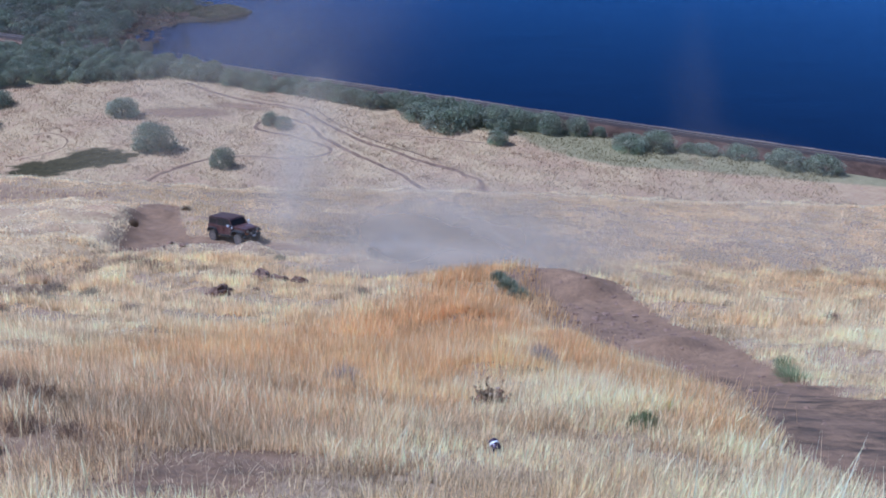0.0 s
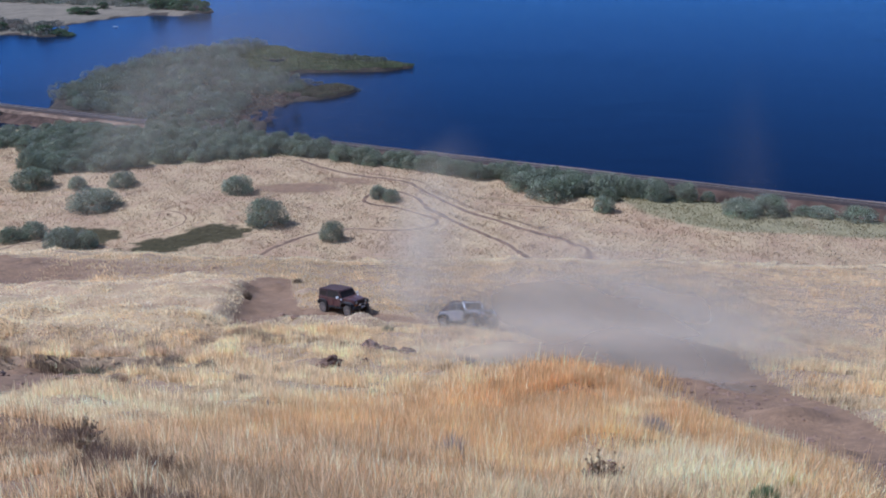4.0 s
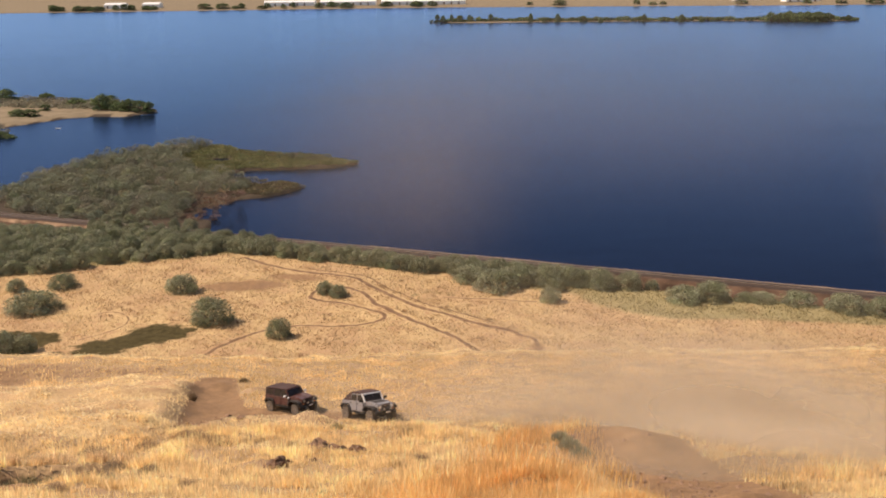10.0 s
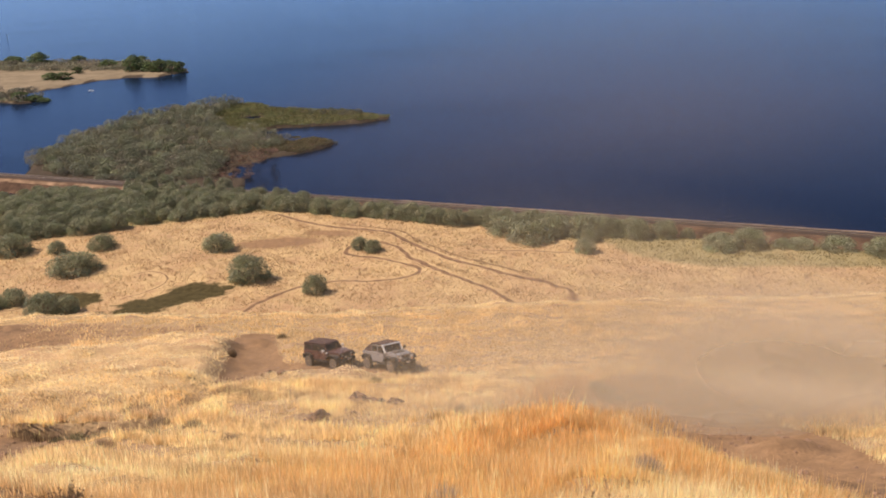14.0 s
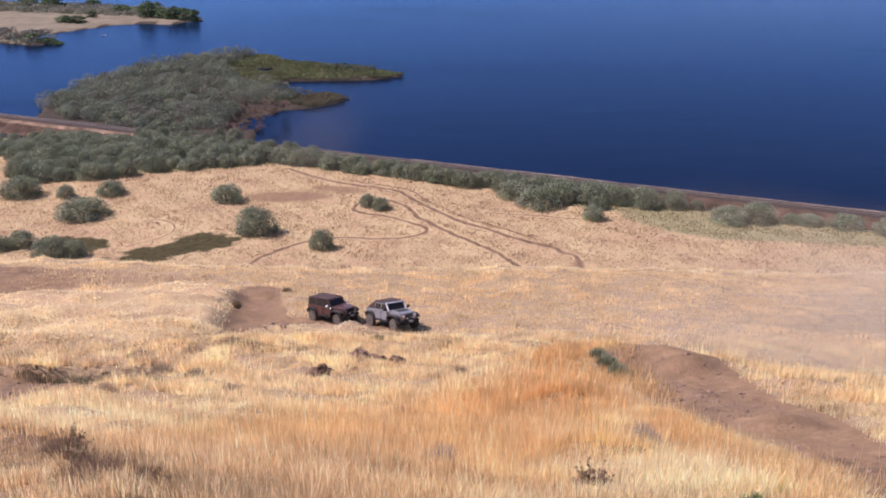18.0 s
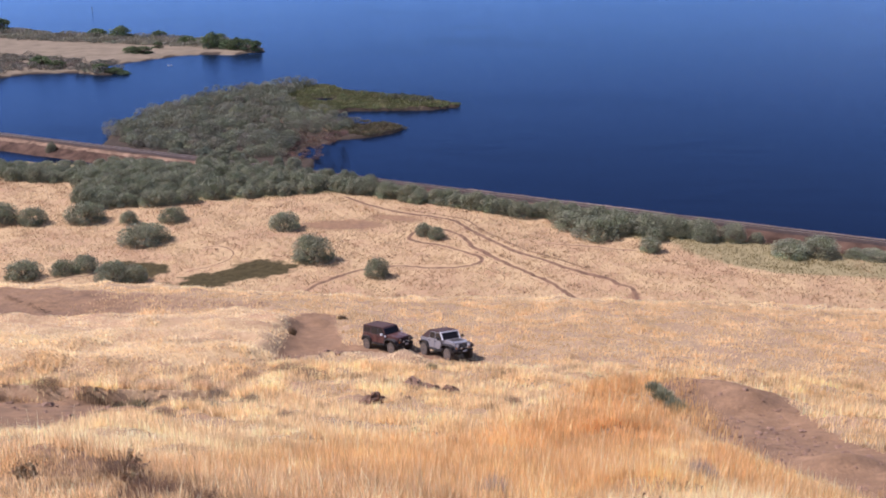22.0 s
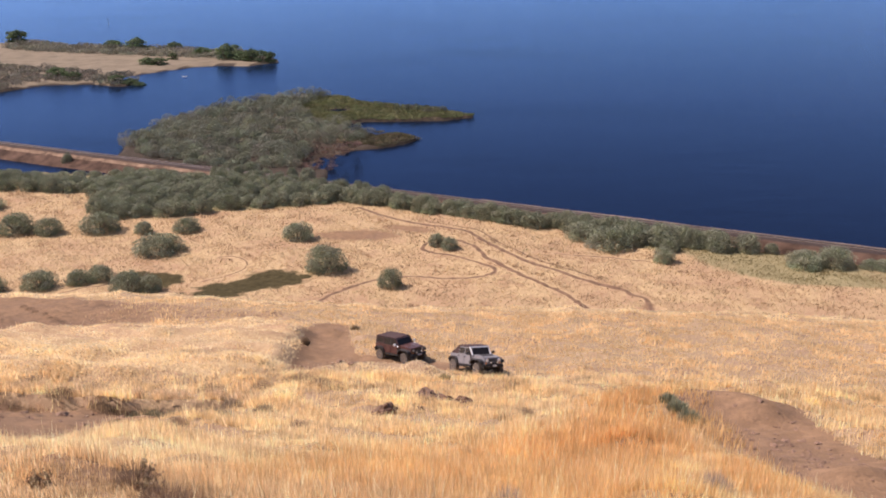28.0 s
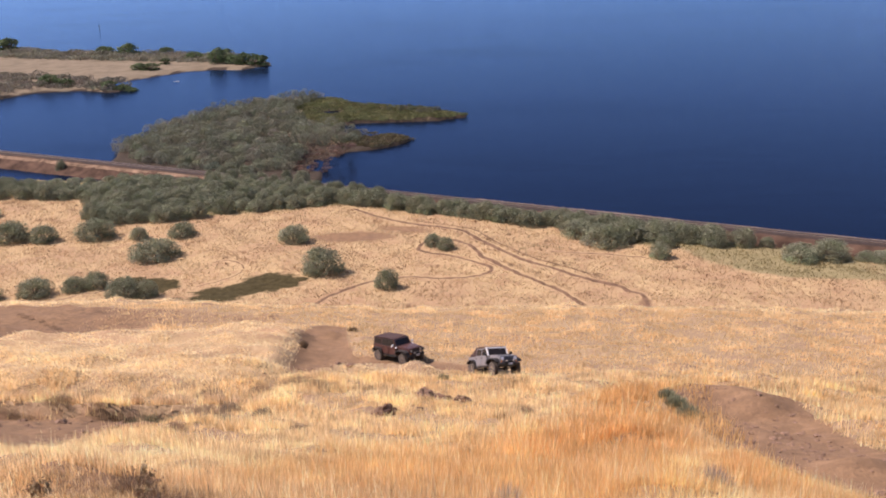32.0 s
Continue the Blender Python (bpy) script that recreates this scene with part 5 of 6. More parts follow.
def build_wheel(parent, x, y, name="wheel"):
    side = 1 if y > 0 else -1
    w = new(name)
    w.parent = parent
    w.matrix_basis = pose(x, y, WHEEL_R)
    R = WHEEL_R
    bm = lathe(bmesh.new(), [(0.24, -0.135), (R * 0.9, -0.14), (R, -0.10), (R, 0.10), (R * 0.9, 0.14), (0.24, 0.135)], 28)
    for i in range(28):
        a = 2 * math.pi * i / 28
        for s in (-1, 1):
            box(bm, -0.03, 0.03, 0.02 if s > 0 else -0.13, 0.13 if s > 0 else -0.02, R - 0.02, R + 0.018, 0, Matrix.Rotation(a + s * 0.05, 4, "Y"))
    tyre = part("tyre", bm, M_RUBBER, w, "dusty black mud tyre")
    bm = lathe(bmesh.new(), [(0.235, -0.12), (0.245, 0.0), (0.235, 0.12 * 1)], 24)
    rim = part("rim", bm, M_RIM, w, "dusty alloy rim")
    bm = bmesh.new()
    for i in range(5):
        box(bm, -0.035, 0.035, side * 0.118 - 0.02, side * 0.118 + 0.02, 0.04, 0.225, 0.008, Matrix.Rotation(2 * math.pi * i / 5, 4, "Y"))
    part("spokes", bm, M_CHROME, w)
    part("hub", lathe(bmesh.new(), [(0.07, side * 0.10 - 0.03), (0.07, side * 0.14), (0.05, side * 0.16 + 0.001 * side)], 12), M_BLACK, w)
    return w


def off_roader(label, body_paint, hood_paint, soft_top):
    """Front along x, left along y, ground at z 0."""
    car = empty("off_road_car", label, "car", "off-road cars")
    # lower body with the front end
    tub = [(-2.02, 0.80), (-2.05, 1.28), (0.70, 1.30), (0.70, 0.66), (-0.95, 0.62), (-1.02, 0.86), (-1.2, 1.02), (-1.75, 1.02), (-1.95, 0.86)]
    part("body", prism(bmesh.new(), tub, -0.80, 0.80, 0.03), body_paint, car)
    part("cowl", prism(bmesh.new(), [(0.69, 1.22), (0.69, 1.33), (0.86, 1.33), (0.86, 0.9), (0.69, 0.9)], -0.77, 0.77, 0.02), body_paint, car)
    hood = prism(bmesh.new(), [(0.84, 1.0), (0.84, 1.335), (1.35, 1.325), (1.95, 1.24), (2.02, 1.15), (2.02, 1.0)], -0.72, 0.72, 0.03, lambda x, y, z: (x, y * (1 - 0.14 * max(0, x - 0.84)), z))
    hd = part("hood", hood, body_paint, car)
    part("hood_decal", prism(bmesh.new(), [(0.98, 1.342), (0.98, 1.348), (1.6, 1.312), (1.6, 1.306)], -0.44, 0.44), M_BLACK if hood_paint is None else hood_paint, hd, "matt black hood panel")
    for y in (-0.5, 0.5):
        part("hood_latch", box(bmesh.new(), 1.75, 1.87, y * 1.15 - 0.03, y * 1.15 + 0.03, 1.19, 1.27, 0.01), M_BLACK, hd)
    part("engine_bay", box(bmesh.new(), 0.86, 1.98, -0.56, 0.56, 0.62, 1.02, 0.02), M_BLACK, car)
    # grille and lamps
    grille = part("grille", prism(bmesh.new(), [(2.0, 0.78), (2.0, 1.24), (2.07, 1.23), (2.09, 0.78)], -0.64, 0.64, 0.02), body_paint, car)
    for i in range(7):
        part("grille_slot", box(bmesh.new(), 2.075, 2.096, -0.27 + i * 0.09 - 0.026, -0.27 + i * 0.09 + 0.026, 0.86, 1.17, 0.01), M_BLACK, grille)
    for y in (-0.46, 0.46):
        h = disc(2.095, y, 1.06, 0.125, 0.06, M_CHROME if soft_top else M_BLACK, "headlight", car, label="round headlight")
        disc(2.128, y, 1.06, 0.105, 0.03, M_LAMP if soft_top else M_RIM, "lens", h)
        disc(2.09, y * 1.13, 0.87, 0.05, 0.05, M_AMBER, "turn_signal", car, label="small amber lamp")
    # bumper, winch, tow hooks
    bump = part("front_bumper", prism(bmesh.new(), [(2.06, 0.58), (2.06, 0.80), (2.26, 0.80), (2.32, 0.72), (2.28, 0.60)], -0.78, 0.78, 0.02, lambda x, y, z: (x - 0.12 * (abs(y) > 0.7), y, z)), M_BLACK, car, "black steel bumper")
    part("winch", lathe(bmesh.new(), [(0.05, -0.24), (0.085, -0.22), (0.085, 0.22), (0.05, 0.24)], 14, pose(2.2, 0, 0.87)), M_BLACK, bump)
    for y in (-0.42, 0.42):
        part("tow_hook", box(bmesh.new(), 2.28, 2.40, y - 0.03, y + 0.03, 0.64, 0.70, 0.015), M_BLACK, bump)
        disc(2.3, y * 0.62, 0.90, 0.075, 0.07, M_RIM, "fog_light", bump, label="small round driving light")
    plate = part("number_plate", box(bmesh.new(), 2.325, 2.34, -0.155, 0.155, 0.66, 0.78, 0.004), M_WHITE, bump, "white number plate")
    for k in range(2):
        part("plate_bar", box(bmesh.new(), 2.341, 2.344, -0.12, 0.12, 0.69 + k * 0.04, 0.71 + k * 0.04), M_BLACK, plate)
    # fenders
    front_arch = [(0.62, 0.80), (0.80, 1.06), (1.0, 1.12), (1.72, 1.12), (1.98, 1.02), (2.06, 0.86), (2.0, 0.84), (1.90, 0.96), (1.70, 1.03), (1.05, 1.03), (0.90, 0.98), (0.74, 0.74)]
    rear_arch = [(-2.1, 0.84), (-1.98, 1.0), (-1.75, 1.10), (-1.2, 1.10), (-1.0, 0.98), (-0.86, 0.70), (-0.95, 0.68), (-1.08, 0.90), (-1.25, 1.02), (-1.72, 1.02), (-1.90, 0.92), (-2.0, 0.80)]
    for side in (-1, 1):
        part("front_fender", prism(bmesh.new(), front_arch, side * 0.60, side * 0.95, 0.012), M_BLACK, car, "black flat wheel flare")
        part("rear_fender", prism(bmesh.new(), rear_arch, side * 0.78, side * 0.95, 0.012), M_BLACK, car, "black flat wheel flare")
        part("rock_slider", box(bmesh.new(), -0.95, 0.72, side * 0.84 - 0.05, side * 0.84 + 0.05, 0.54, 0.62, 0.02), M_BLACK, car)
        # doors, each with handle, window and hinges
        for x0, x1, w0, w1, nm in ((-0.18, 0.66, -0.14, 0.52, "front_door"), (-0.98, -0.21, -0.94, -0.24, "rear_door")):
            d = part(nm, prism(bmesh.new(), [(x0 + (0.12 if nm == "rear_door" else 0), 0.68), (x0, 0.95), (x0, 1.29), (x1, 1.29), (x1, 0.68)], side * 0.795, side * 0.825, 0.008), body_paint, car)
            part("handle", box(bmesh.new(), x0 + 0.07, x0 + 0.22, side * 0.84 - 0.018, side * 0.84 + 0.018, 1.14, 1.19, 0.008), M_BLACK, d)
            top = 1.80 if not soft_top or nm == "front_door" else 1.79
            win = [(w0, 1.33), (w1 + (0.08 if nm == "front_door" else 0), 1.33), (w1 - (0.07 if nm == "front_door" else 0), top - 0.06), (w0 + (0.08 if soft_top and nm == "rear_door" else 0), top - 0.06)]
            frame_outline = [(w0 - 0.05, 1.285), (w1 + 0.16 if nm == "front_door" else w1 + 0.05, 1.285), (w1 - 0.01 if nm == "front_door" else w1 + 0.05, top), (w0 - 0.03 + (0.06 if soft_top and nm == "rear_door" else 0), top)]
            fr = part("window_frame", prism(bmesh.new(), frame_outline, side * 0.70, side * 0.775, 0.01, lambda x, y, z: (x, y - (0.10 * (z - 1.285) / 0.5) * (1 if y > 0 else -1), z)), body_paint if soft_top else M_BLACK, d)
            part("window", prism(bmesh.new(), win, side * 0.72, side * 0.782, 0.0, lambda x, y, z: (x, y - (0.10 * (z - 1.285) / 0.5) * (1 if y > 0 else -1), z)), M_GLASS, d, "dark tinted window")
            for k in (0.85, 1.2):
                part("hinge", box(bmesh.new(), x1 - 0.02, x1 + 0.07, side * 0.835 - 0.012, side * 0.835 + 0.012, k - 0.02, k + 0.02), body_paint, d)
        mir = part("mirror", box(bmesh.new(), 0.52, 0.66, side * 1.0 - 0.10, side * 1.0 + 0.10, 1.34, 1.52, 0.03), M_BLACK if soft_top else M_PILLAR, car)
        if not soft_top:
            disc(0.80, side * 0.84, 1.26, 0.075, 0.09, M_WHITE, "cowl_light", car, label="small round white work light")
        part("mirror_glass", box(bmesh.new(), 0.51, 0.519, side * 1.0 - 0.08, side * 1.0 + 0.08, 1.36, 1.50), M_CHROME, mir)
        part("mirror_arm", box(bmesh.new(), 0.58, 0.64, side * 0.86 - 0.06, side * 0.86 + 0.06, 1.30, 1.36, 0.01), M_BLACK, mir)
        part("tail_light", box(bmesh.new(), -2.09, -2.03, side * 0.70 - 0.06, side * 0.70 + 0.06, 0.98, 1.20, 0.01), M_RED, car, "red tail lamp")
        part("windshield_post", prism(bmesh.new(), [(0.64, 1.30), (0.76, 1.30), (0.46, 1.83), (0.36, 1.83)], side * 0.66, side * 0.74, 0.008), body_paint if not soft_top else M_PILLAR, car)
    # windshield
    ws = part("windshield_frame", prism(bmesh.new(), [(0.38, 1.76), (0.50, 1.76), (0.46, 1.84), (0.34, 1.84)], -0.74, 0.74, 0.01), M_PILLAR if soft_top else body_paint, car)
    part("windshield", prism(bmesh.new(), [(0.66, 1.34), (0.70, 1.34), (0.465, 1.77), (0.425, 1.77)], -0.67, 0.67), M_GLASS, car, "raked dark windscreen")
    for y in (-0.3, 0.2):
        part("wiper", box(bmesh.new(), 0.72, 0.735, y - 0.22, y + 0.22, 1.345, 1.36), M_BLACK, car)
    part("dash", box(bmesh.new(), -1.95, 0.62, -0.66, 0.66, 1.24, 1.36, 0.02), M_BLACK, car)
    # roof
    if soft_top:
        part("soft_top", prism(bmesh.new(), [(0.40, 1.80), (0.42, 1.86), (-0.2, 1.90), (-0.95, 1.88), (-1.98, 1.34), (-2.04, 1.28), (-1.9, 1.28), (-0.92, 1.78)], -0.70, 0.70, 0.02), M_TOP, car, "black sloping fabric top")
        for side in (-1, 1):
            part("quarter_panel", prism(bmesh.new(), [(-0.97, 1.30), (-0.90, 1.79), (-1.0, 1.80), (-1.92, 1.30)], side * 0.68, side * 0.765, 0.005, lambda x, y, z: (x, y - (0.10 * (z - 1.3) / 0.5) * (1 if y > 0 else -1), z)), M_TOP, car)
        part("rear_window", prism(bmesh.new(), [(-1.15, 1.80), (-1.17, 1.84), (-1.85, 1.46), (-1.83, 1.42)], -0.5, 0.5), M_GLASS, car, "dark rear window")
    else:
        part("hard_top", prism(bmesh.new(), [(0.40, 1.80), (0.40, 1.87), (-0.3, 1.91), (-1.9, 1.90), (-2.0, 1.86), (-2.0, 1.80)], -0.72, 0.72, 0.03), M_TOP, car, "black hard top")
        for side in (-1, 1):
            part("quarter_panel", prism(bmesh.new(), [(-1.0, 1.30), (-1.0, 1.82), (-1.99, 1.82), (-2.02, 1.30)], side * 0.66, side * 0.765, 0.01, lambda x, y, z: (x, y - (0.09 * (z - 1.3) / 0.5) * (1 if y > 0 else -1), z)), M_TOP, car)
            part("quarter_window", prism(bmesh.new(), [(-1.12, 1.40), (-1.10, 1.72), (-1.86, 1.72), (-1.90, 1.40)], side * 0.68, side * 0.772, 0.0, lambda x, y, z: (x, y - (0.09 * (z - 1.3) / 0.5) * (1 if y > 0 else -1), z)), M_GLASS, car, "dark rear side window")
        part("tailgate_glass", box(bmesh.new(), -2.03, -2.0, -0.6, 0.6, 1.36, 1.78), M_GLASS, car)
    # rear
    part("rear_bumper", box(bmesh.new(), -2.22, -2.04, -0.80, 0.80, 0.62, 0.78, 0.02), M_BLACK, car)
    spare = new("spare_wheel")
    spare.parent = car
    spare.matrix_basis = pose(-2.2, 0.05, 1.12, 0, 0, 90)
    part("tyre", lathe(bmesh.new(), [(0.24, -0.12), (0.38, -0.13), (0.42, -0.09), (0.42, 0.09), (0.38, 0.13), (0.24, 0.12)], 28), M_RUBBER, spare)
    part("rim", lathe(bmesh.new(), [(0.235, -0.11), (0.235, 0.11)], 20), M_RIM, spare)
    # underside
    part("chassis", box(bmesh.new(), -1.95, 2.0, -0.42, 0.42, 0.52, 0.66, 0.02), M_BLACK, car)
    for x in (-1.47, 1.48):
        part("axle", lathe(bmesh.new(), [(0.06, -0.7), (0.06, -0.1), (0.13, -0.05), (0.13, 0.15), (0.06, 0.2), (0.06, 0.7)], 12, pose(x, 0, WHEEL_R)), M_BLACK, car)
    car.scale = (1.14, 1.14, 1.14) if soft_top else (1.06, 1.06, 1.06)
    wheels = [build_wheel(car, x, y) for x in (1.48, -1.47) for y in (-0.80, 0.80)]
    return car, wheels


def on_ground(x, y, yaw, lift=-0.02, nose=2.5):
    """The pose of a car that stands at (x, y) with its wheels on the slope."""
    c, s = math.cos(radians(yaw)), math.sin(radians(yaw))
    at = lambda u, v: Vector((x + c * u - s * v, y + s * u + c * v, float(height(x + c * u - s * v, y + s * u + c * v))))
    f, b, l, q = (at(1.47, 0.8) + at(1.47, -0.8)) / 2, (at(-1.47, 0.8) + at(-1.47, -0.8)) / 2, (at(1.47, 0.8) + at(-1.47, 0.8)) / 2, (at(1.47, -0.8) + at(-1.47, -0.8)) / 2
    ax = (f - b).normalized()
    up = ax.cross((l - q).normalized()).normalized()
    ay = up.cross(ax)
    m = Matrix((ax, ay, up)).transposed().to_4x4() @ Matrix.Rotation(radians(-nose), 4, "Y")
    m.translation = (f + b) / 2 + up * lift
    return m


dark_car, dark_wheels = off_roader("dark maroon off-road car with black hard top on the dirt road", M_MAROON, M_MAROON, False)
grey_car, grey_wheels = off_roader("silver-grey off-road car with sloping black soft top", M_SILVER, None, True)
DARK_AT = on_ground(-12.75, 72.9, -40)
dark_car.matrix_basis = DARK_AT @ Matrix.Diagonal((1.06, 1.06, 1.06, 1))

# ---------------------------------------------------------------- drifting dust
scene.cycles.transparent_max_bounces = 32


def dust_material(name, density, seed):
    """Thin airborne dust: densest in the middle of its puff, torn by turbulence, clear at the rim."""
    k = Mat(name, 1.0, spec=0.0)
    at = k.coords("Object")
    size = k.node("ShaderNodeVectorMath")
    size.operation = "LENGTH"
    k.t.links.new(at, size.inputs[0])
    rim = k.grey(size.outputs["Value"], 1.0, 0.05)
    k.t.nodes[-1].interpolation_type = "SMOOTHSTEP"
    shift = k.node("ShaderNodeVectorMath")
    shift.operation = "ADD"
    k.t.links.new(at, shift.inputs[0])
    shift.inputs[1].default_value = (seed * 3.7, seed * 1.3, seed * 2.1)
    torn = k.grey(k.noise(1.25, 3, shift.outputs[0], 0.45), 0.0, 0.66)
    alpha = k.math("MULTIPLY", k.math("MULTIPLY", rim, torn), density)
    out = [n for n in k.t.nodes if n.bl_idname == "ShaderNodeOutputMaterial"][0]
    dif = k.node("ShaderNodeBsdfDiffuse", Color=(0.43, 0.36, 0.28, 1))
    tra = k.node("ShaderNodeBsdfTranslucent", Color=(0.43, 0.36, 0.28, 1))
    both, clear, mx = k.node("ShaderNodeMixShader", Fac=0.3), k.node("ShaderNodeBsdfTransparent"), k.node("ShaderNodeMixShader", Fac=alpha)
    k.t.links.new(dif.outputs[0], both.inputs[1])
    k.t.links.new(tra.outputs[0], both.inputs[2])
    k.t.links.new(clear.outputs[0], mx.inputs[1])
    k.t.links.new(both.outputs[0], mx.inputs[2])
    k.t.links.new(mx.outputs[0], out.inputs[0])
    return k.m


def dust_puff(wide, tall, density, turn, lean, seed):
    """A loose puff of three billowing sheets, one behind the other."""
    puff = empty("dust_cloud", "thin tan dust cloud drifting over the dirt road", "dust", "dust clouds")
    n = 24
    for j in range(3):
        u, v = np.meshgrid(np.linspace(-1, 1, n), np.linspace(-1, 1, n))
        depth = 0.30 * (1 - u * u - v * v) * (1, 0.3, -1)[j] + 0.12 * waves(u, v, 0.4, seed + j)
        V = np.stack([u, depth, v], -1).reshape(-1, 3)
        i = (np.arange(n - 1)[:, None] * n + np.arange(n - 1)).ravel()
        me = raw_mesh("dust_veil", V, np.stack([i, i + 1, i + n + 1, i + n], -1))
        me.polygons.foreach_set("use_smooth", np.ones(len(me.polygons), bool))
        me.materials.append(dust_material("airborne_dust", density / (1.6, 2.0, 2.4)[j], seed + j * 0.31))
        ob = part("dust_veil", me, None, puff)
        ob.matrix_basis = Matrix.LocRotScale(((j - 1) * wide * 0.18, (j - 1) * 2.5, (j - 1) * tall * 0.1), Euler((radians(-42), radians((j - 1) * 10 + lean), radians(turn))), (wide * (1.1 - 0.12 * j), 4.0, tall * (0.9 + 0.14 * j)))
    return puff


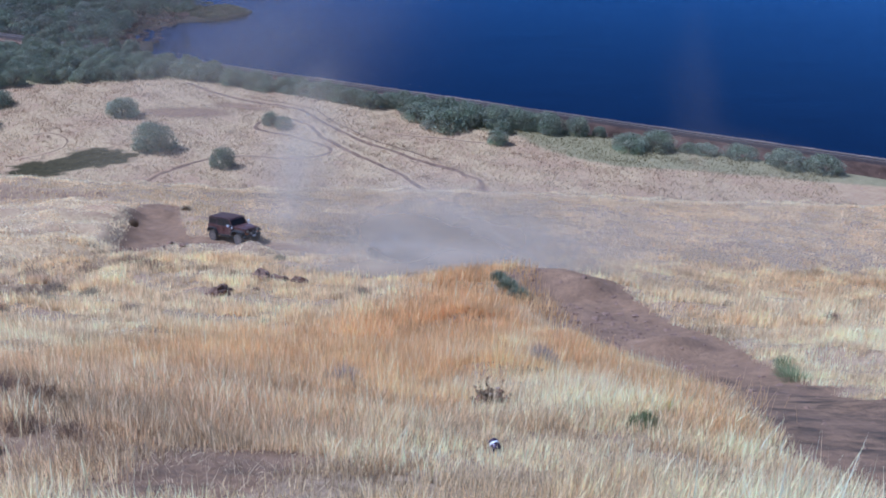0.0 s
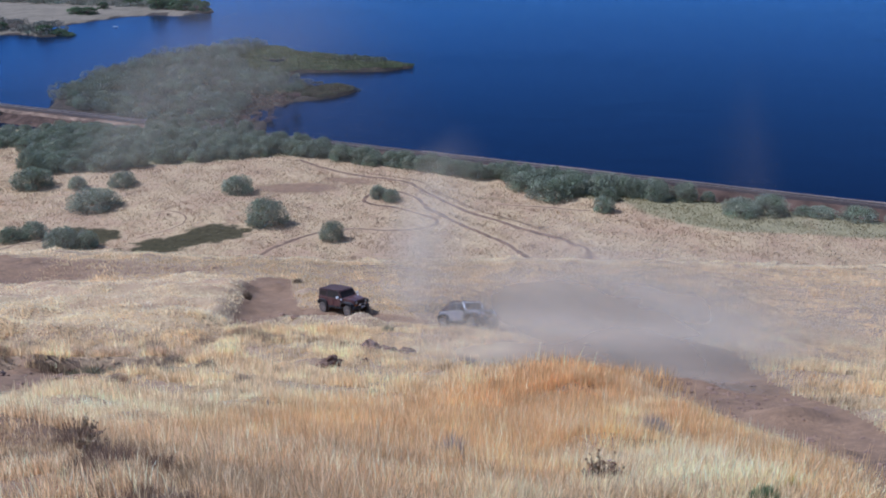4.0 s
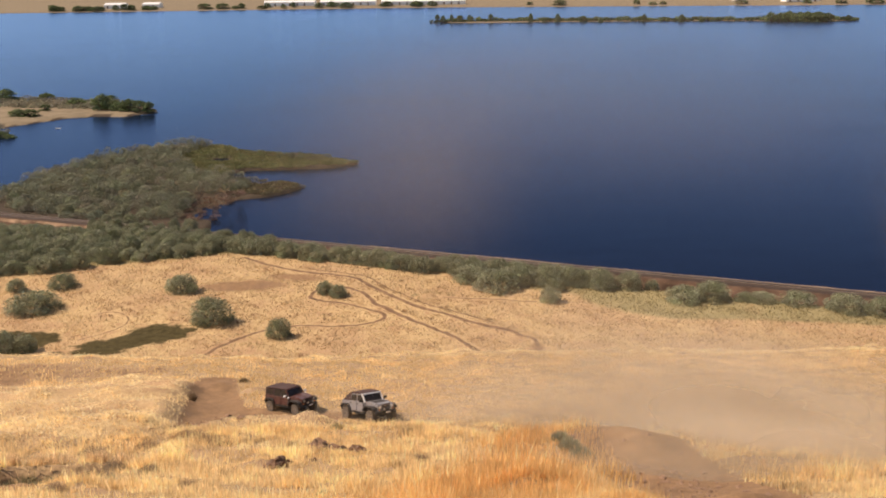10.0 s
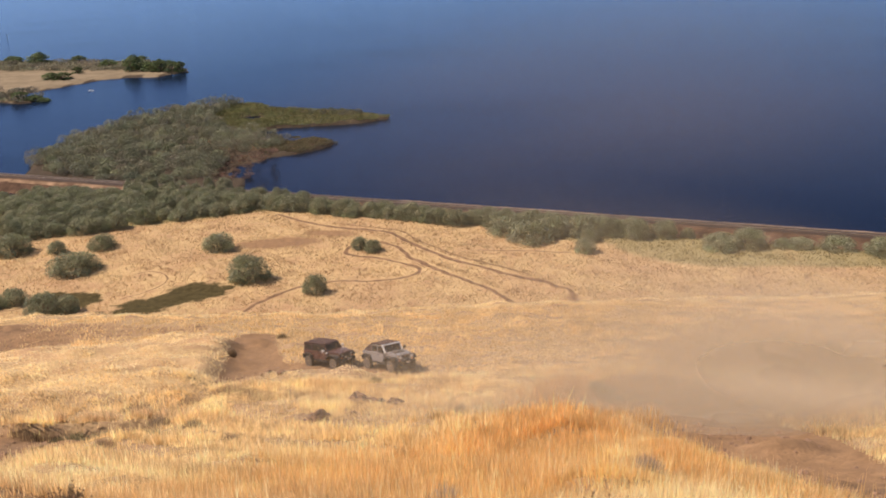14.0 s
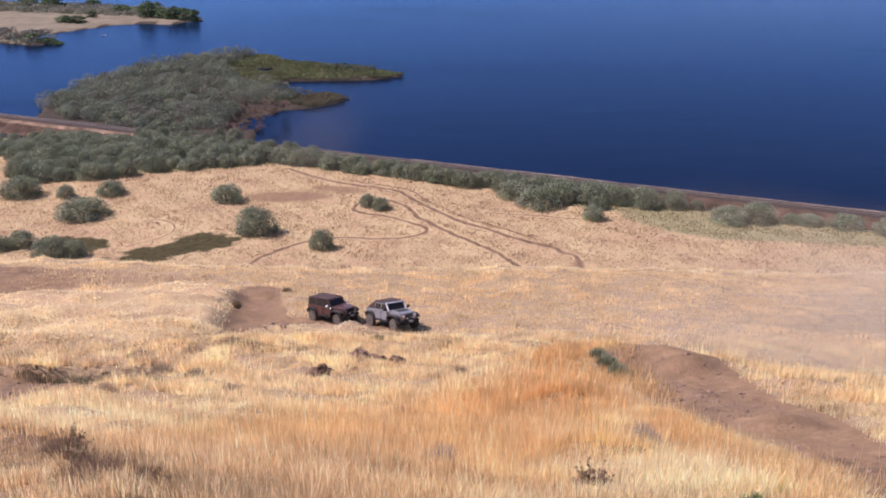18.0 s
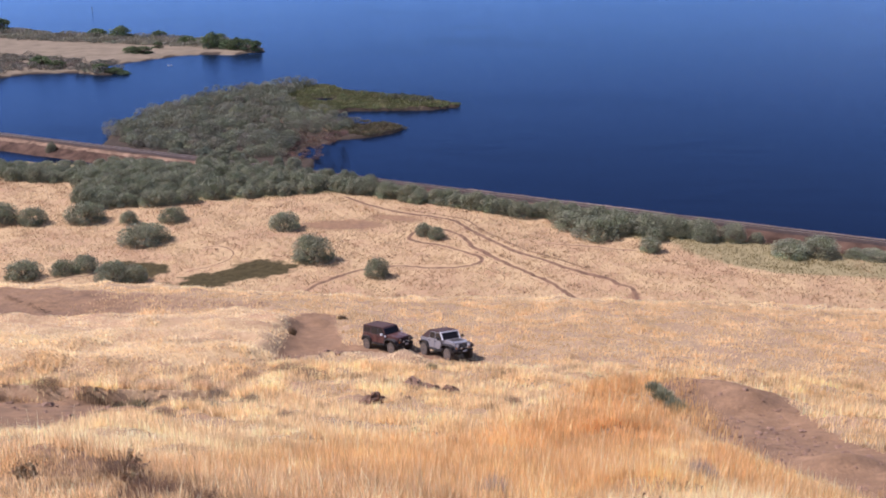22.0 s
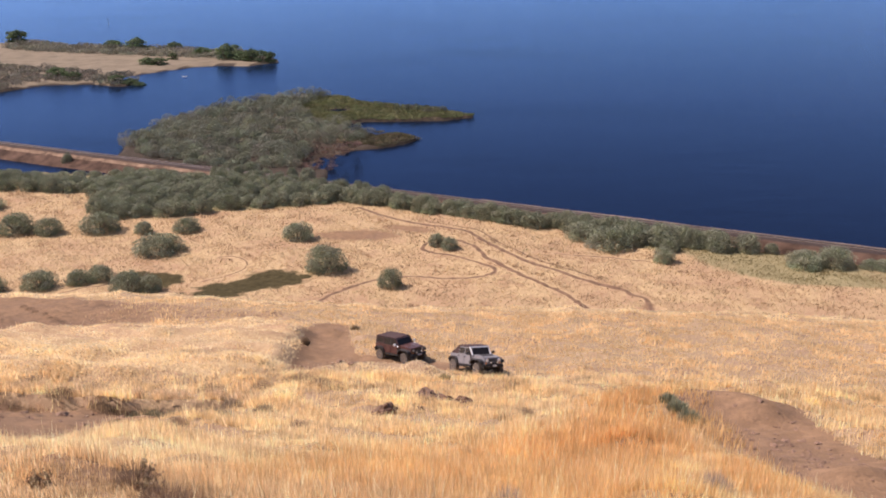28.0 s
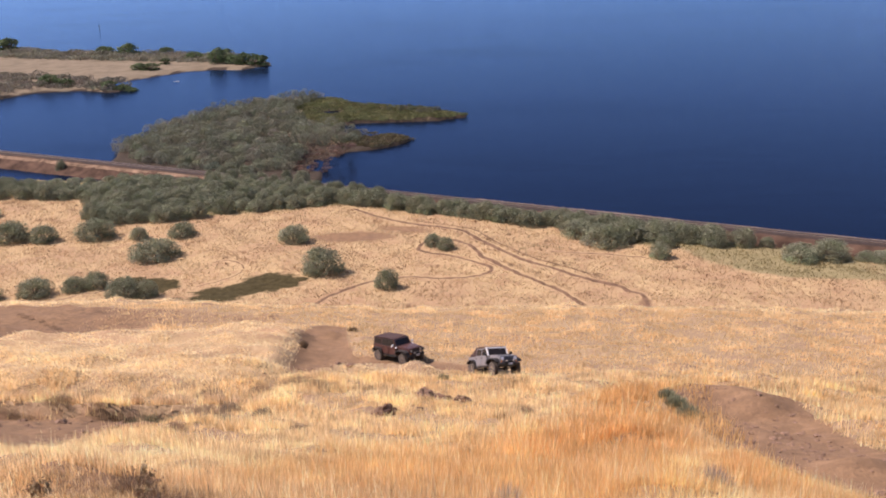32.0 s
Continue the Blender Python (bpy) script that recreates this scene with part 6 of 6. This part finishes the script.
PUFFS = [    # half width, half height, density, turn, lean, way
    (12, 3.6, 2, -28, 0, [(0, (3.2, 56.8, 34.2)), (1, (2.7, 48.3, 37.5)), (2, (3.4, 56.5, 34.2)), (3, (4, 43.1, 39.8)), (4, (5, 44.2, 39.6)), (5, (7.9, 54, 37.4)), (7, (14, 47.1, 37.6)), (9, (15.7, 46, 37.9)), (11, (16.7, 46, 38.4)), (13, (13.9, 36.4, 41.5)), (17, (32.6, 60, 32.9)), (20, (58.9, 70, 30.2)), (24, (86.6, 80, 31.3)), (32, (116.6, 80, 31.3))]),
    (16, 4.2, 0.9, -28, 0, [(0, (1.9, 62, 32)), (2, (3, 62, 32.1)), (4, (4.9, 60, 31.8)), (7, (12.3, 57.7, 33.4)), (9, (10.4, 60, 32.9)), (11, (11.2, 60.3, 32.8)), (13, (9.5, 39, 40.3)), (17, (23, 63.1, 31.6)), (20, (49.6, 80, 27.3)), (24, (83.6, 90, 30.4)), (32, (113.6, 90, 30.4))]),
    (13, 4.2, 0.8, -28, 0, [(0, (9.9, 58, 34.1)), (2, (10.4, 57, 34.2)), (4, (11.9, 54, 34.4)), (7, (13.4, 38.3, 41.2)), (9, (12.2, 38.7, 40.9)), (11, (12.6, 38.4, 40.9)), (13, (11.8, 30.6, 43.8)), (17, (32.9, 60, 30.5)), (20, (59.5, 70, 28.4)), (24, (87.2, 80, 29.4)), (32, (117.2, 80, 29.4))]),
    (10, 11, 0.85, -28, -52, [(0, (-8.6, 79.2, 30.3)), (1, (-8.9, 79.1, 30.3)), (2, (-9.6, 79.3, 31)), (3, (-8, 78.2, 30.4)), (4, (-6.8, 76.1, 30.3)), (5, (1.7, 74, 26.1)), (6, (12.5, 72, 16.8)), (7, (18.8, 70, 6.7)), (9, (24.5, 70, 7.7)), (24, (98.8, 95, -7.6)), (32, (128.8, 95, -7.6))]),
    (34, 18, 0.16, -28, -30, [(0, (-17.7, 100.1, 33.5)), (1, (-19.1, 100, 34.1)), (2, (-21.9, 100.6, 34.7)), (3, (-27.3, 101.7, 35.8)), (4, (-35.2, 101.8, 37.6)), (4.5, (-41.5, 105.7, 41.7)), (5.2, (-56.1, 115.8, 41.7)), (6.3, (-83.5, 123.4, 42.5)), (7, (-97.8, 131.3, 39.2)), (32, (-146.9, 119, 41))]),
    (20, 18, 0.08, 10, 0, [(0, (-15.5, 100, 28.1)), (2, (-16.9, 100, 26.9)), (4, (-20.7, 104, 27.4)), (7, (-11.1, 110, 33.5)), (9, (-6.9, 112, 36)), (10, (-3.7, 112, 38.6)), (11, (2.7, 112, 30.5)), (12, (0.9, 112, 14.2)), (13, (10.8, 112, -6.5)), (17, (36.1, 110, -26.7)), (24, (131.4, 110, -16.9)), (32, (161.4, 110, -16.9))]),
    (38, 17, 0.11, 10, 0, [(0, (-27.9, 130, 30.7)), (2, (-30.9, 130, 32.6)), (4, (-41.7, 134, 36.1)), (4.5, (-38.7, 136, 41.7)), (7, (-12.5, 140, 44.4)), (9, (-6.8, 140, 44.9)), (11, (8.6, 140, 43.1)), (12, (25.7, 140, 38.8)), (13, (69.6, 140, 36.3)), (17, (113.3, 140, 44.2)), (20, (115.4, 140, 54.8)), (32, (145.4, 140, 54.8))]),
    (18, 6, 0.4, -28, 0, [(0, (28.8, 70.7, 30.4)), (2, (28.1, 71.2, 30.6)), (4, (23.4, 63, 31.7)), (7, (26.3, 57.7, 33.2)), (9, (26.1, 62.1, 31.9)), (11, (24.2, 55.8, 33.7)), (13, (21.1, 58.8, 33)), (17, (32.1, 76, 27.8)), (20, (62.6, 80, 27.8)), (24, (96.7, 90, 29.7)), (32, (126.7, 90, 29.7))]),
    (15, 15, 0.1, 10, 0, [(0, (-5.4, 92, 5.3)), (4, (-4.9, 92, -5.9)), (6.5, (-7.7, 96, 24.2)), (7, (-7.7, 98, 32.1)), (9, (-3.9, 104, 37.7)), (10, (-3.7, 106, 41.7)), (11, (1.3, 108, 32.9)), (12, (-1.8, 108, 15.9)), (13, (7.6, 108, -4.1)), (17, (42.5, 108, -25.1)), (20, (114.1, 108, -22.7)), (32, (144.1, 108, -22.7))]),
    (9, 8, 0.06, -28, 0, [(0, (-5.8, 100, -15.8)), (14.5, (-7.9, 49, 36.4)), (16.5, (-12.4, 104, 31.3)), (17, (-13.4, 106, 34.9)), (18, (-20.2, 110, 33.5)), (19, (-17.3, 112, 36.1)), (20, (-11.3, 116, 41.6)), (21, (1.9, 119.8, 54.1)), (22, (19.8, 122.4, 75.8)), (25, (53.4, 125.4, 91.9)), (32, (78.5, 112.9, 86.5))]),
    (26, 6.5, 0.75, -28, 0, [(0, (16.9, 72, 0.7)), (7, (9.4, 31.3, 43.3)), (8, (9.4, 41.8, 40)), (9, (10.1, 60, 32.8)), (11, (11.5, 64.5, 31.8)), (13, (8, 42, 39.8)), (14.5, (9.2, 42.5, 40)), (17, (11.8, 42.9, 39.5)), (18, (22.6, 56.5, 33.6)), (20, (47.1, 76, 28.9)), (24, (96.4, 90, 30.7)), (32, (126.4, 90, 30.7))]),
    (4, 12, 0.05, 5, 0, [(0, (29.6, 92.3, 35.4)), (2, (29.3, 91.9, 33.8)), (4, (24.5, 93.3, 33.6)), (7, (32, 91.7, 36)), (8, (34.9, 91.3, 38.9)), (9, (38.3, 90.4, 41)), (11, (45.6, 85.9, 36.7)), (13, (47.8, 83.9, 34.2)), (20, (67, 84.7, 39.1)), (32, (74.9, 78.4, 41.2))]),
    (70, 26, 0.13, -10, 0, [(0, (56, 138.6, 72.4)), (4.5, (34.8, 144.9, 76.8)), (7, (31, 146, 45.2)), (9, (26.1, 147.1, 46.9)), (11, (27.3, 146.3, 41.4)), (13, (18.2, 146.9, 35.6)), (14.5, (26, 146.4, 40.4)), (17, (46.3, 142.6, 61.8)), (19, (85.2, 123.5, 60.5)), (32, (101.9, 110, 61))]),
]
DUST = [(dust_puff(w, h, d, turn, lean, i + 1), way) for i, (w, h, d, turn, lean, way) in enumerate(PUFFS)]


# ---------------------------------------------------------------- what moves
# the silver car: seconds, x, y, heading
DRIVE = [(0, 0.85, 61.4, -49), (1, 0.15, 61.9, -49), (2, -0.5, 62.5, -48), (3, -1.15, 63.0, -48), (4, -1.97, 63.8, -48), (5, -3.0, 64.8, -49), (6, -4.1, 65.8, -50), (7, -5.0, 66.9, -51), (8, -5.3, 67.4, -51), (9, -5.5, 67.7, -51), (10, -5.9, 68.4, -51),
         (11, -6.5, 69.1, -51), (12, -7.1, 69.8, -50), (13, -7.35, 70.0, -50), (18, -7.38, 69.95, -50), (24, -7.36, 69.92, -50), (25, -7.15, 69.6, -50), (26, -6.85, 69.2, -50), (27, -6.35, 68.5, -50), (28, -5.87, 67.6, -52),
         (29, -5.5, 67.0, -53), (30, -5.25, 66.6, -53), (31, -4.85, 66.4, -57), (32, -4.25, 66.1, -57)]


def motions():
    walk(dark_car, [(0, DARK_AT), (32, DARK_AT)])
    walk(grey_car, [(t, on_ground(x - 0.2, y + 0.1, a, nose=2.5 + 4.0 * float(step(t, 28, 30)))) for t, x, y, a in DRIVE])
    rolled, rows = 0.0, [(0, 0.0)]
    for (t0, x0, y0, a0), (t1, x1, y1, a1) in zip(DRIVE, DRIVE[1:]):
        ahead = (x1 - x0) * math.cos(radians(a0)) + (y1 - y0) * math.sin(radians(a0))
        for k in range(1, 5):
            rows.append((t0 + (t1 - t0) * k / 4, rolled + ahead * k / 4))
        rolled += ahead
    for w in grey_wheels:
        p = w.matrix_basis.translation.copy()
        walk(w, [(t, pose(p.x, p.y, p.z, 0, math.degrees(s / WHEEL_R), 0)) for t, s in rows])
    for puff, way in DUST:
        walk(puff, [(t, pose(*at)) for t, at in way])


motions()
